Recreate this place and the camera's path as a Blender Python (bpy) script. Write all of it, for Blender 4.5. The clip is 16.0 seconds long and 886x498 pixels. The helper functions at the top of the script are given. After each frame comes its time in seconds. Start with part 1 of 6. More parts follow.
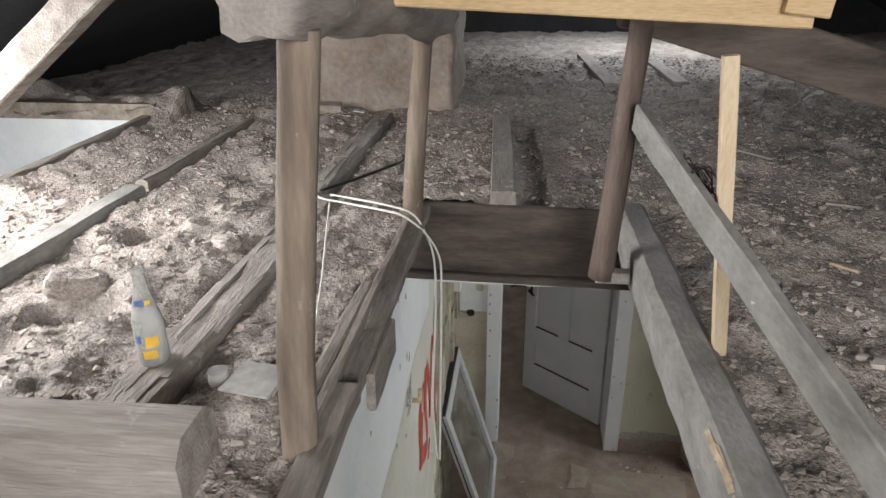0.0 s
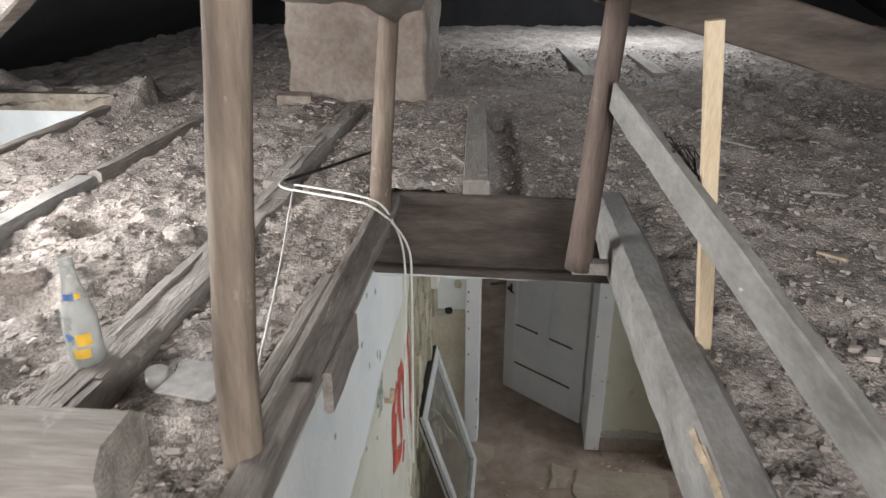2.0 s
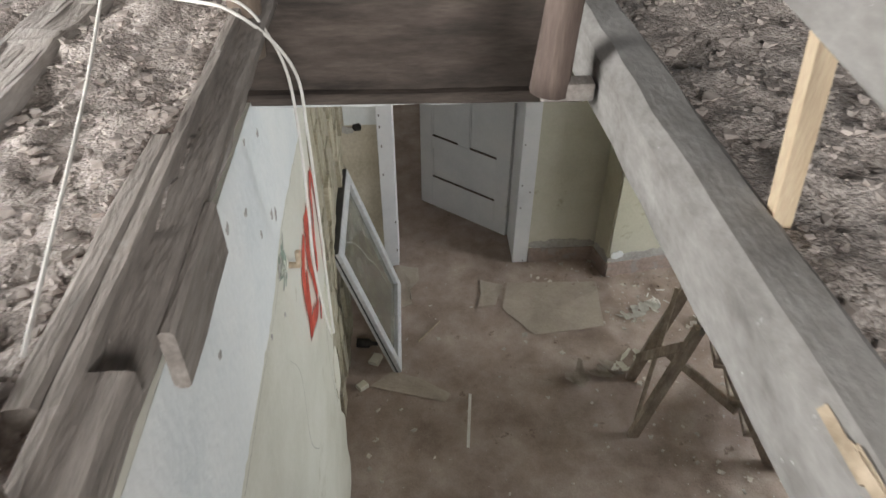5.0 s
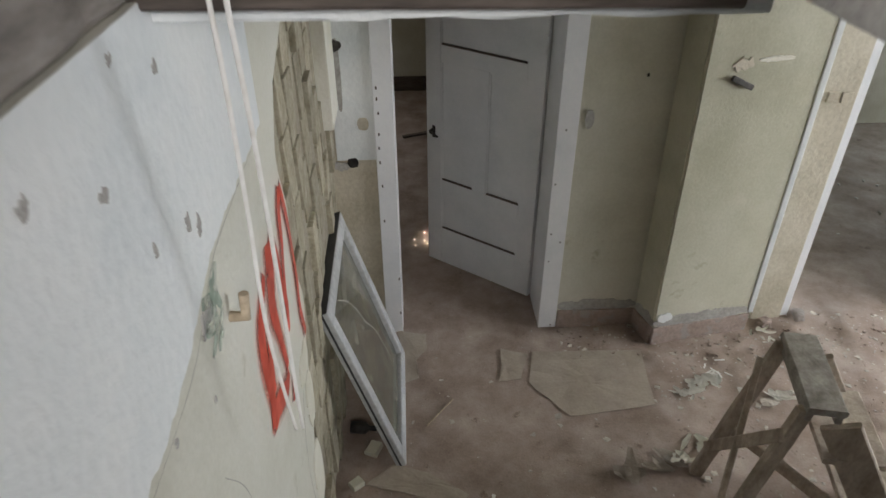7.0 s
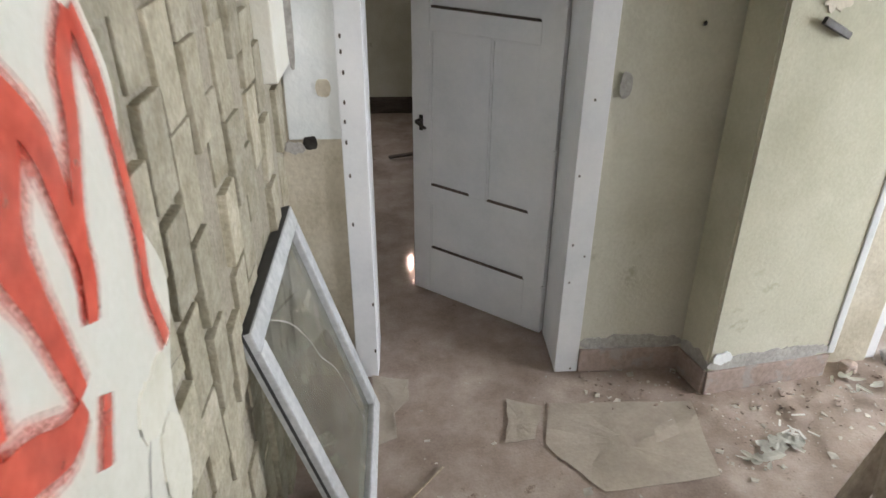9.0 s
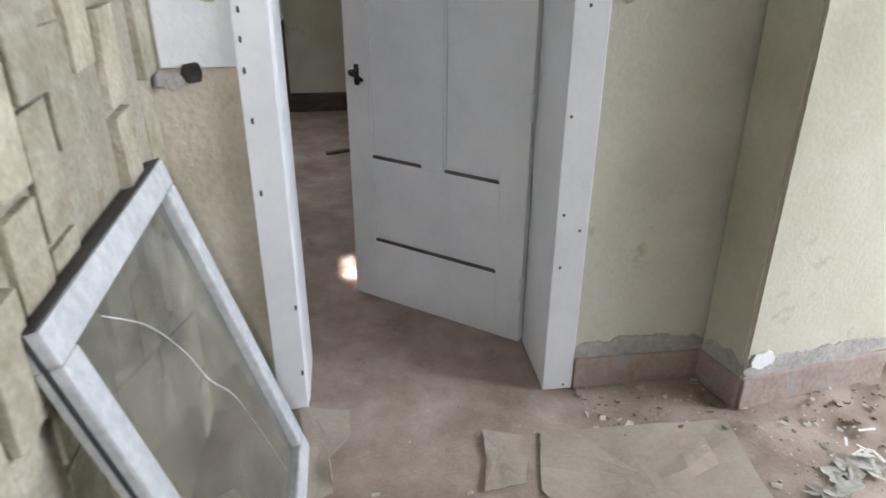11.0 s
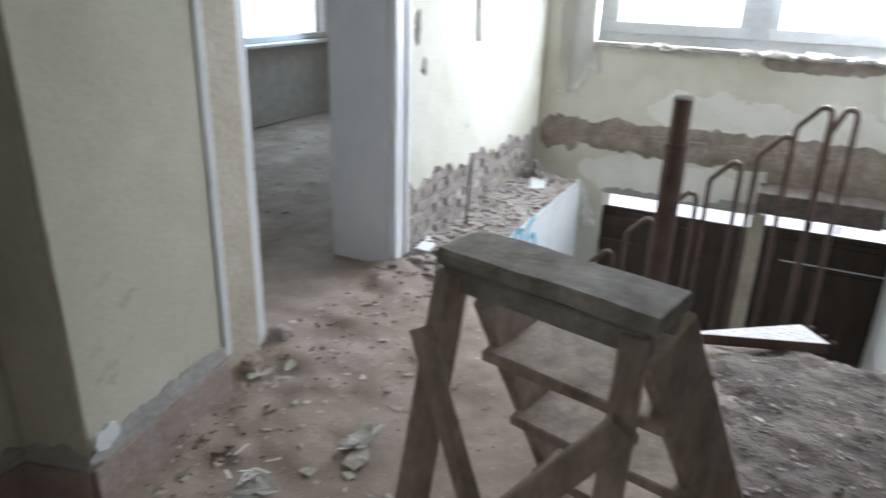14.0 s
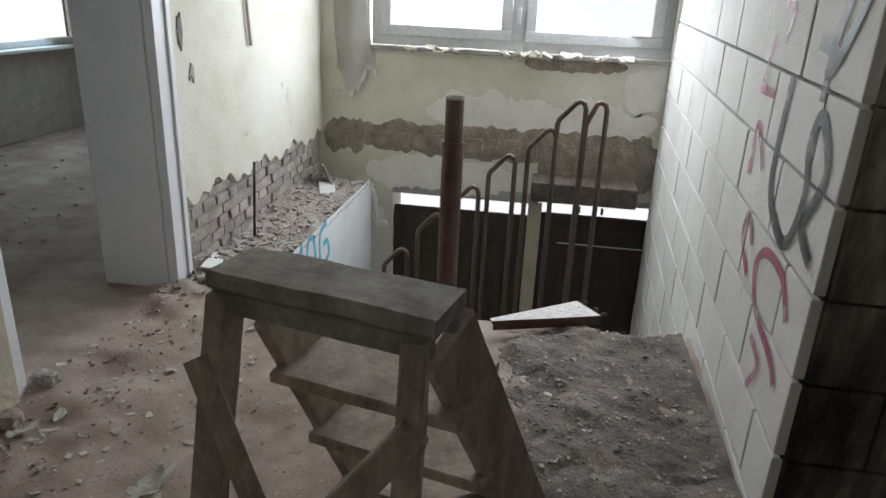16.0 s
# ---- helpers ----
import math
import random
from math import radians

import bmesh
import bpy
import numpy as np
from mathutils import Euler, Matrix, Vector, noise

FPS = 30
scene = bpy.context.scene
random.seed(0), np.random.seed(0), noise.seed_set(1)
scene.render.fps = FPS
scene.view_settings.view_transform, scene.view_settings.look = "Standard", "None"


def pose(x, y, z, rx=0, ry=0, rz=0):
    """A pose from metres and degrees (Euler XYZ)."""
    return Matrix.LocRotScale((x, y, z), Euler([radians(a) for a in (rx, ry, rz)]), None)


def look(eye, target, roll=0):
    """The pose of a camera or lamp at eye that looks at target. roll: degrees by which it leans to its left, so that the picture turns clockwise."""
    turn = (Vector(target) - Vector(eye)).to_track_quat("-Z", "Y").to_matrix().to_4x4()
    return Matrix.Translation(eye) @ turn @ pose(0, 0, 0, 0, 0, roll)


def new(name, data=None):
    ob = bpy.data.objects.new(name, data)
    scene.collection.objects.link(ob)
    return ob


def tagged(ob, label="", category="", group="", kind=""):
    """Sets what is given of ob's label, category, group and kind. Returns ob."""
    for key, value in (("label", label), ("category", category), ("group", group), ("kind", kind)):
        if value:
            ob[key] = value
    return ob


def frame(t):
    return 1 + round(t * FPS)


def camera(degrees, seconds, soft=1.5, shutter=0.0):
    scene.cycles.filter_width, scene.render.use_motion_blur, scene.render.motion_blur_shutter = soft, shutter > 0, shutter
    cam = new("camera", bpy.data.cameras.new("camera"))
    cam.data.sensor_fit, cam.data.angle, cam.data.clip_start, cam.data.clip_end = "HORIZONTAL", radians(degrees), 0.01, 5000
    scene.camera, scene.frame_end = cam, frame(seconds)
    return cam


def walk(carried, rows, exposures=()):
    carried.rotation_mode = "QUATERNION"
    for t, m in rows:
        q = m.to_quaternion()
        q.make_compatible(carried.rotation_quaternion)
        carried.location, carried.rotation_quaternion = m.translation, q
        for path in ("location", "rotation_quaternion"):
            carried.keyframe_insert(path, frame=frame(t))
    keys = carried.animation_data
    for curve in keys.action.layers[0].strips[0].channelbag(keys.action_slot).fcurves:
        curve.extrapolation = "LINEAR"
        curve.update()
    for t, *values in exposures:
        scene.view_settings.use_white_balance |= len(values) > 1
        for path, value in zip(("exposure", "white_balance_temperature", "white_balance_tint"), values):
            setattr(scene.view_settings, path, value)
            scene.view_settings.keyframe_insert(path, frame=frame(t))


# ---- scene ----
cam = camera(65.5, 16.0, 1.5, 0.5)
PATH = [
    (0, (0.146, -4.733, 3.831), (-0.083, -2.913, 3.032), -0.5),
    (0.5, (0.169, -4.736, 3.823), (-0.051, -2.914, 3.026), -0.4),
    (1, (0.195, -4.721, 3.828), (-0.023, -2.9, 3.03), -0.4),
    (1.5, (0.191, -4.693, 3.816), (-0.014, -2.871, 3.016), -0.3),
    (2, (0.173, -4.629, 3.758), (-0.005, -2.804, 2.959), -0.2),
    (2.5, (0.14, -4.488, 3.761), (0.039, -2.739, 2.796), -0.1),
    (3, (0.116, -4.386, 3.767), (0.092, -2.82, 2.523), -0.3),
    (3.5, (0.105, -4.325, 3.749), (0.119, -2.855, 2.393), 0.0),
    (4, (0.106, -4.257, 3.718), (0.183, -2.787, 2.364), 0.3),
    (6.5, (0.116, -3.595, 3.133), (0.208, -1.961, 1.983), -0.0),
    (7, (0.076, -3.437, 2.967), (0.165, -1.786, 1.842), -0.1),
    (7.5, (0.132, -3.265, 2.777), (0.209, -1.576, 1.708), -0.2),
    (8, (0.117, -3.081, 2.599), (0.19, -1.365, 1.575), -0.3),
    (8.5, (0.131, -2.901, 2.399), (0.222, -1.166, 1.409), 0.1),
    (11, (0.209, -2.09, 1.648), (0.455, -0.312, 0.766), 0.3),
    (11.5, (0.259, -1.943, 1.495), (0.643, -0.158, 0.679), 1.0),
    (12, (0.38, -1.902, 1.403), (0.974, -0.141, 0.664), 1.0),
    (12.5, (0.368, -1.796, 1.367), (1.296, -0.19, 0.618), 1.3),
    (13, (0.436, -1.747, 1.43), (1.665, -0.364, 0.669), 2.0),
    (13.5, (0.535, -1.775, 1.45), (2.013, -0.647, 0.714), 1.6),
    (14, (0.561, -1.783, 1.453), (2.242, -0.977, 0.729), 1.9),
    (14.5, (0.579, -1.815, 1.456), (2.397, -1.375, 0.748), 2.3),
    (15, (0.564, -1.818, 1.468), (2.417, -1.552, 0.765), 2.6),
    (15.5, (0.567, -1.818, 1.47), (2.422, -1.552, 0.77), 2.5),
    (16, (0.609, -1.818, 1.46), (2.465, -1.552, 0.762), 2.6),
]
EXPOSURES = [(0, -1.98, 6500, 10), (2, -1.85, 6450, 10), (3, -1.65, 6450, 10), (4.2, -1.55, 6550, 10), (6.3, -1.65, 6550, 10), (7.5, -1.72, 6450, 12), (8.7, -1.0, 6400, 12), (11, -0.55, 6050, 13), (11.5, -0.5, 6000, 13), (12, -0.95, 6000, 13), (12.5, -1.4, 6000, 13), (13, -1.5, 6000, 11), (13.5, -1.45, 5950, 11), (14, -1.9, 5900, 11), (14.5, -2.2, 5850, 11), (15, -2.45, 6200, 10), (16, -2.52, 6300, 10)]
walk(cam, [(t, look(e, g, r)) for t, e, g, r in PATH], EXPOSURES)


# ---- light ----
world = bpy.data.worlds.new("world")
scene.world = world
world.use_nodes = True
sky = world.node_tree.nodes.new("ShaderNodeTexSky")
sky.sky_type, sky.sun_disc, sky.sun_elevation, sky.sun_rotation = "NISHITA", False, radians(48), radians(100)
world.node_tree.links.new(sky.outputs[0], world.node_tree.nodes["Background"].inputs[0])
world.node_tree.nodes["Background"].inputs[1].default_value = 0.12


def daylight_lamp(name, at, target, w, h, watts, colour=(1, 0.98, 0.95)):
    """An area lamp standing in for daylight, at an opening or added as fill."""
    data = bpy.data.lights.new(name, "AREA")
    data.shape, data.size, data.size_y, data.energy, data.color = "RECTANGLE", w, h, watts, colour
    ob = new(name, data)
    ob.matrix_world = look(at, target)
    return ob


daylight_lamp("stair_window_light", (5.97, -1.5, 1.75), (3.4, -0.7, 0.6), 2.0, 1.2, 600, (0.905, 0.95, 1))
daylight_lamp("side_room_light", (6.5, 2.9, 1.5), (4.6, 1.7, 0), 1.4, 1.2, 110, (0.66, 0.87, 1))
daylight_lamp("back_room_light", (-1.2, 4.1, 1.5), (0.1, 1.5, 0), 1.0, 1.2, 14, (1, 0.93, 0.88))
# added fill from an unseen rear opening, brightens attic, left wall and door
daylight_lamp("gable_fill_light", (0.80, -6.45, 4.15), (-0.05, -2.8, 2.5), 1.1, 0.8, 390, (1, 0.98, 0.96))
daylight_lamp("roof_gap_light", (-2.2, -3.1, 3.62), (-0.6, -3.0, 3.0), 1.3, 0.8, 360, (1, 0.985, 0.97))
daylight_lamp("far_roof_light", (1.3, 1.9, 4.2), (0.9, 1.3, 3.0), 0.5, 0.5, 150, (0.93, 0.97, 1))
beam = daylight_lamp("sunbeam", (-0.42, 4.0, 1.68), (0.205, 1.05, 0.0), 0.07, 0.06, 3, (1, 0.78, 0.55))
beam.data.spread = radians(3)
# added lamp inside the gap, no opening there, makes the white eaves wall bright
daylight_lamp("eaves_fill_light", (-2.4, -3.7, 2.7), (-2.4, -1.25, 2.72), 0.7, 0.5, 90, (1, 1, 1))


# ---- materials ----
def material(name, colours, scale=4.0, detail=8.0, rough=0.85, bump=0.3, bump_scale=40.0, metal=0.0, spots=None, spot_scale=9.0,
             spot_cover=0.38, stretch=(1, 1, 1), random_tone=0.0, island=False, grain_mix=0.35, cells=0.0):
    """A surface with two or more tones mixed by coarse noise, grain by fine noise, optional stains and fine relief."""
    m = bpy.data.materials.new(name)
    m.use_nodes = True
    nt = m.node_tree
    n, link = nt.nodes, nt.links.new
    bsdf = n["Principled BSDF"]
    coord = n.new("ShaderNodeTexCoord")
    geo = n.new("ShaderNodeNewGeometry")
    mapping = n.new("ShaderNodeMapping")
    mapping.inputs["Scale"].default_value = stretch
    link(geo.outputs["Position"], mapping.inputs[0])
    coarse = n.new("ShaderNodeTexNoise")
    coarse.inputs["Scale"].default_value, coarse.inputs["Detail"].default_value, coarse.inputs["Roughness"].default_value = scale, detail, 0.65
    link(mapping.outputs[0], coarse.inputs["Vector"])
    ramp = n.new("ShaderNodeValToRGB")
    for i, c in enumerate(colours):
        at = 0.3 + 0.4 * i / max(1, len(colours) - 1)
        e = ramp.color_ramp.elements[i] if i < 2 else ramp.color_ramp.elements.new(at)
        e.position, e.color = at, (*c, 1)
    link(coarse.outputs[0], ramp.inputs[0])
    colour = ramp.outputs[0]
    fine = n.new("ShaderNodeTexNoise")
    fine.inputs["Scale"].default_value, fine.inputs["Detail"].default_value = bump_scale, 6
    link(mapping.outputs[0], fine.inputs["Vector"])
    grain = n.new("ShaderNodeMix")
    grain.data_type, grain.blend_type = "RGBA", "OVERLAY"
    grain.inputs["Factor"].default_value = grain_mix
    link(colour, grain.inputs["A"])
    link(fine.outputs[0], grain.inputs["B"])
    colour = grain.outputs["Result"]
    if spots:
        blot = n.new("ShaderNodeTexNoise")
        blot.inputs["Scale"].default_value, blot.inputs["Detail"].default_value, blot.inputs["Roughness"].default_value = spot_scale, 5, 0.7
        link(geo.outputs["Position"], blot.inputs["Vector"])
        cut = n.new("ShaderNodeValToRGB")
        cut.color_ramp.elements[0].position, cut.color_ramp.elements[0].color = spot_cover - 0.06, (1, 1, 1, 1)
        cut.color_ramp.elements[1].position, cut.color_ramp.elements[1].color = spot_cover, (0, 0, 0, 1)
        link(blot.outputs[0], cut.inputs[0])
        mix = n.new("ShaderNodeMix")
        mix.data_type = "RGBA"
        link(cut.outputs[0], mix.inputs["Factor"])
        link(colour, mix.inputs["A"])
        mix.inputs["B"].default_value = (*spots, 1)
        colour = mix.outputs["Result"]
    if cells:
        tone = n.new("ShaderNodeTexVoronoi")
        tone.inputs["Scale"].default_value = cells
        link(geo.outputs["Position"], tone.inputs["Vector"])
        speck = n.new("ShaderNodeMix")
        speck.data_type, speck.blend_type = "RGBA", "SOFT_LIGHT"
        speck.inputs["Factor"].default_value = 0.6
        grey = n.new("ShaderNodeRGBToBW")
        link(tone.outputs["Color"], grey.inputs[0])
        link(colour, speck.inputs["A"])
        link(grey.outputs[0], speck.inputs["B"])
        colour = speck.outputs["Result"]
    if random_tone:
        hsv = n.new("ShaderNodeHueSaturation")
        rnd = n.new("ShaderNodeMapRange")
        rnd.inputs["To Min"].default_value, rnd.inputs["To Max"].default_value = 1 - random_tone, 1 + random_tone
        if island:
            link(geo.outputs["Random Per Island"], rnd.inputs[0])
        else:
            info = n.new("ShaderNodeObjectInfo")
            link(info.outputs["Random"], rnd.inputs[0])
        link(rnd.outputs[0], hsv.inputs["Value"])
        link(colour, hsv.inputs["Color"])
        colour = hsv.outputs[0]
    link(colour, bsdf.inputs["Base Color"])
    bsdf.inputs["Roughness"].default_value, bsdf.inputs["Metallic"].default_value = rough, metal
    if bump:
        b = n.new("ShaderNodeBump")
        b.inputs["Strength"].default_value, b.inputs["Distance"].default_value = bump, 0.01
        height = fine.outputs[0]
        if cells:
            vor, add = n.new("ShaderNodeTexVoronoi"), n.new("ShaderNodeMath")
            vor.inputs["Scale"].default_value, add.operation = cells, "SUBTRACT"
            link(height, add.inputs[0])
            scaled, warp = n.new("ShaderNodeMath"), n.new("ShaderNodeVectorMath")
            scaled.operation, scaled.inputs[1].default_value = "MULTIPLY", 0.22
            warp.operation = "MULTIPLY_ADD"
            warp.inputs[1].default_value = (0.02, 0.02, 0.02)
            link(coarse.outputs["Color"], warp.inputs[0])
            link(geo.outputs["Position"], warp.inputs[2])
            link(warp.outputs[0], vor.inputs["Vector"])
            link(vor.outputs["Distance"], scaled.inputs[0])
            link(scaled.outputs[0], add.inputs[1])
            height = add.outputs[0]
        link(height, b.inputs["Height"])
        link(b.outputs[0], bsdf.inputs["Normal"])
    return m


old_wood = material("old_wood", [(0.22, 0.195, 0.175), (0.32, 0.29, 0.265), (0.40, 0.37, 0.345)], 3, stretch=(5, 0.9, 5), bump=0.45, bump_scale=28, spots=(0.44, 0.41, 0.38), spot_cover=0.40, grain_mix=0.3)
cross_wood = material("cross_wood", [(0.19, 0.17, 0.15), (0.32, 0.29, 0.26), (0.43, 0.40, 0.37)], 3, stretch=(0.6, 6, 6), bump=0.5, bump_scale=25, spots=(0.44, 0.41, 0.38), spot_cover=0.38)
post_wood = material("post_wood", [(0.125, 0.095, 0.073), (0.205, 0.16, 0.125), (0.30, 0.245, 0.195)], 4, stretch=(5, 5, 0.8), bump=0.3, bump_scale=22, spots=(0.34, 0.30, 0.26), spot_cover=0.36, grain_mix=0.2)
side_wood = material("weathered_side_wood", [(0.14, 0.122, 0.108), (0.235, 0.208, 0.187), (0.34, 0.308, 0.28)], 4, stretch=(5, 0.9, 5), bump=0.5, bump_scale=28, spots=(0.34, 0.31, 0.28), spot_cover=0.37, grain_mix=0.3)
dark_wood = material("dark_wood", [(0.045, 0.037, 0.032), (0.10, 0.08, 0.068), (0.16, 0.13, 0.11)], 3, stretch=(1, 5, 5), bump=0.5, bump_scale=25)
grey_beam = material("grey_beam", [(0.17, 0.16, 0.15), (0.27, 0.26, 0.247), (0.36, 0.35, 0.335)], 5, stretch=(2, 1, 2), bump=0.25, bump_scale=40, spots=(0.66, 0.65, 0.64), spot_scale=34, spot_cover=0.315, grain_mix=0.15)
pine = material("pine", [(0.50, 0.34, 0.17), (0.62, 0.45, 0.25)], 4, stretch=(1.2, 8, 8), rough=0.6, bump=0.2, spots=(0.34, 0.19, 0.09), spot_scale=5, spot_cover=0.27)
pine_up = material("pine_upright", [(0.56, 0.43, 0.28), (0.68, 0.56, 0.40)], 4, stretch=(8, 8, 1), rough=0.65, bump=0.2)
torn_wood = material("torn_wood", [(0.36, 0.28, 0.19), (0.52, 0.43, 0.32)], 20, bump=0.4)
rubble = material("rubble", [(0.22, 0.19, 0.172), (0.35, 0.31, 0.283), (0.50, 0.455, 0.42)], 5, detail=12, bump=1.0, bump_scale=70, spots=(0.16, 0.132, 0.115), spot_scale=14, spot_cover=0.35, cells=190)
pebble = material("pebbles", [(0.29, 0.25, 0.226), (0.44, 0.395, 0.362)], 12, bump=0.5, random_tone=0.30, island=True)
chimney_plaster = material("chimney_plaster", [(0.25, 0.20, 0.165), (0.36, 0.30, 0.26), (0.44, 0.39, 0.34)], 4, bump=1.0, bump_scale=30, spots=(0.33, 0.235, 0.18), spot_scale=5)
plaster = material("plaster", [(0.54, 0.515, 0.405), (0.67, 0.652, 0.565), (0.74, 0.73, 0.675)], 1.3, detail=10, bump=0.25, bump_scale=60, spots=(0.47, 0.44, 0.34), spot_scale=3, spot_cover=0.37, grain_mix=0.12)
white_paint = material("white_paint", [(0.68, 0.70, 0.72), (0.76, 0.77, 0.79), (0.82, 0.82, 0.83)], 2.5, rough=0.45, bump=0.12, bump_scale=50, spots=(0.52, 0.50, 0.47), spot_scale=22, spot_cover=0.285, grain_mix=0.12)
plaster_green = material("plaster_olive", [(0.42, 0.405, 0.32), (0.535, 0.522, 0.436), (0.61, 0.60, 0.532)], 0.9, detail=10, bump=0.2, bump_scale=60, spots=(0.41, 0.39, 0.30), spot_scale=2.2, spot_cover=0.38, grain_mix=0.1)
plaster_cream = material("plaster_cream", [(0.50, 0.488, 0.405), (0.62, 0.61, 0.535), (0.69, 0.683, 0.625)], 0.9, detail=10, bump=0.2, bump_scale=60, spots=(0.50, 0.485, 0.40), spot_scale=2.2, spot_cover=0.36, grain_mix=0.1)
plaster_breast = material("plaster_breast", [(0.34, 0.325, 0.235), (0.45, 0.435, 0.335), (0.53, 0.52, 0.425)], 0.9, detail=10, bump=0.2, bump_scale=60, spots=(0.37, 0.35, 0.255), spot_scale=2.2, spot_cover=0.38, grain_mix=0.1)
whitewash = material("whitewash", [(0.60, 0.64, 0.65), (0.72, 0.745, 0.745), (0.78, 0.79, 0.78)], 2.2, bump=0.3, bump_scale=45, spots=(0.44, 0.45, 0.42), spot_scale=11, spot_cover=0.29, grain_mix=0.12)
bare_plaster = material("bare_plaster", [(0.40, 0.355, 0.27), (0.50, 0.455, 0.36), (0.58, 0.535, 0.445)], 3, bump=0.5, bump_scale=40, spots=(0.39, 0.345, 0.265), spot_scale=6, grain_mix=0.2)
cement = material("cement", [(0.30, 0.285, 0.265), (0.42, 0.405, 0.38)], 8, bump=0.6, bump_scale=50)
plinth_pink = material("plinth", [(0.27, 0.205, 0.175), (0.36, 0.285, 0.25)], 6, bump=0.5, bump_scale=40, spots=(0.31, 0.275, 0.25), spot_scale=8, spot_cover=0.46)
floor_dust = material("floor_dust", [(0.22, 0.163, 0.132), (0.34, 0.268, 0.226), (0.45, 0.378, 0.33)], 3.2, detail=12, bump=0.22, bump_scale=90, spots=(0.20, 0.148, 0.118), spot_scale=6, spot_cover=0.37, grain_mix=0.2)
dark_rubble = material("dark_rubble", [(0.075, 0.06, 0.052), (0.155, 0.127, 0.108), (0.28, 0.238, 0.208)], 4, detail=12, bump=0.7, bump_scale=70)
shard_mat = material("dark_shards", [(0.20, 0.17, 0.15), (0.42, 0.38, 0.35)], 8, bump=0.4, random_tone=0.6, island=True)
bare_masonry = material("bare_masonry", [(0.17, 0.14, 0.11), (0.27, 0.23, 0.185), (0.37, 0.33, 0.28)], 9, detail=12, bump=1.0, bump_scale=45, spots=(0.42, 0.40, 0.36), spot_scale=13, spot_cover=0.36)
brick_pale = material("brick_pale", [(0.27, 0.24, 0.165), (0.375, 0.342, 0.255), (0.48, 0.445, 0.355)], 9, bump=0.7, bump_scale=60, random_tone=0.2, spots=(0.36, 0.31, 0.22), spot_scale=16, spot_cover=0.37)
brick_rubble = material("brick_grey", [(0.22, 0.185, 0.165), (0.33, 0.29, 0.265), (0.42, 0.375, 0.345)], 9, bump=0.7, bump_scale=60, random_tone=0.2)
mortar = material("mortar", [(0.27, 0.24, 0.18), (0.38, 0.345, 0.275)], 10, bump=0.9, bump_scale=60)
block_white = material("block_white", [(0.62, 0.60, 0.56), (0.72, 0.71, 0.68), (0.78, 0.77, 0.75)], 2.5, bump=0.25, bump_scale=70, random_tone=0.05, spots=(0.56, 0.53, 0.45), spot_scale=5, spot_cover=0.34, grain_mix=0.12)
block_joint = material("block_joint", [(0.12, 0.11, 0.10), (0.20, 0.185, 0.165)], 12, bump=0.6)
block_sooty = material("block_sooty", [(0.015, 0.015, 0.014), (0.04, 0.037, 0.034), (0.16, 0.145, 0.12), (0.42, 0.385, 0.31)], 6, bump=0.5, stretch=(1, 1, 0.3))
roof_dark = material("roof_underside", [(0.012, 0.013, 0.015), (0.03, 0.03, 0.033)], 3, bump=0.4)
steel_brown = material("rusty_steel", [(0.06, 0.032, 0.024), (0.10, 0.055, 0.042), (0.15, 0.09, 0.07)], 8, rough=0.6, bump=0.3, bump_scale=80)
gate_wood = material("gate_wood", [(0.035, 0.026, 0.02), (0.075, 0.055, 0.042)], 3, stretch=(1, 6, 1), bump=0.4)
paper_white = material("pale_paper", [(0.66, 0.635, 0.57), (0.76, 0.745, 0.69), (0.82, 0.81, 0.77)], 4, rough=0.8, bump=0.2, bump_scale=50, grain_mix=0.12)
post_dark = material("post_dark_wood", [(0.07, 0.05, 0.042), (0.125, 0.092, 0.078), (0.19, 0.145, 0.122)], 4, stretch=(5, 5, 0.8), bump=0.3, bump_scale=22, spots=(0.25, 0.21, 0.185), spot_cover=0.34, grain_mix=0.2)
hoop_steel = material("hoop_steel", [(0.075, 0.048, 0.036), (0.14, 0.092, 0.07)], 12, rough=0.4, bump=0.1, metal=0.2)
cable_white = material("cable_white", [(0.70, 0.68, 0.64), (0.80, 0.79, 0.76)], 10, rough=0.5, bump=0)
red_spray = material("red_spray", [(0.60, 0.075, 0.04), (0.70, 0.12, 0.07)], 5, rough=0.6, bump=0.1)
red_mist = material("red_mist", [(0.70, 0.07, 0.04), (0.80, 0.12, 0.07)], 5, rough=0.7, bump=0)
black_spray = material("black_spray", [(0.02, 0.022, 0.024), (0.06, 0.06, 0.06)], 6, rough=0.6, bump=0.1)
magenta_spray = material("magenta_spray", [(0.30, 0.03, 0.11), (0.42, 0.10, 0.20)], 6, rough=0.6, bump=0.1)
blue_spray = material("blue_spray", [(0.06, 0.42, 0.66), (0.14, 0.52, 0.72)], 6, rough=0.6, bump=0.1)
paper_mat = material("dirty_sheet", [(0.34, 0.29, 0.235), (0.41, 0.352, 0.292), (0.46, 0.405, 0.342)], 4, bump=0.2, bump_scale=60, grain_mix=0.15)
card_grey = material("grey_card", [(0.36, 0.35, 0.335), (0.45, 0.44, 0.42)], 5, bump=0.15)
flake = material("flakes", [(0.40, 0.36, 0.315), (0.58, 0.54, 0.48)], 5, bump=0.3, random_tone=0.25, island=True)
sheet_mat = material("pale_sheet_metal", [(0.48, 0.44, 0.42), (0.58, 0.545, 0.53)], 6, rough=0.5, bump=0.1)
green_spray = material("green_spray", [(0.22, 0.30, 0.235), (0.36, 0.44, 0.36)], 6, rough=0.6, bump=0.1)
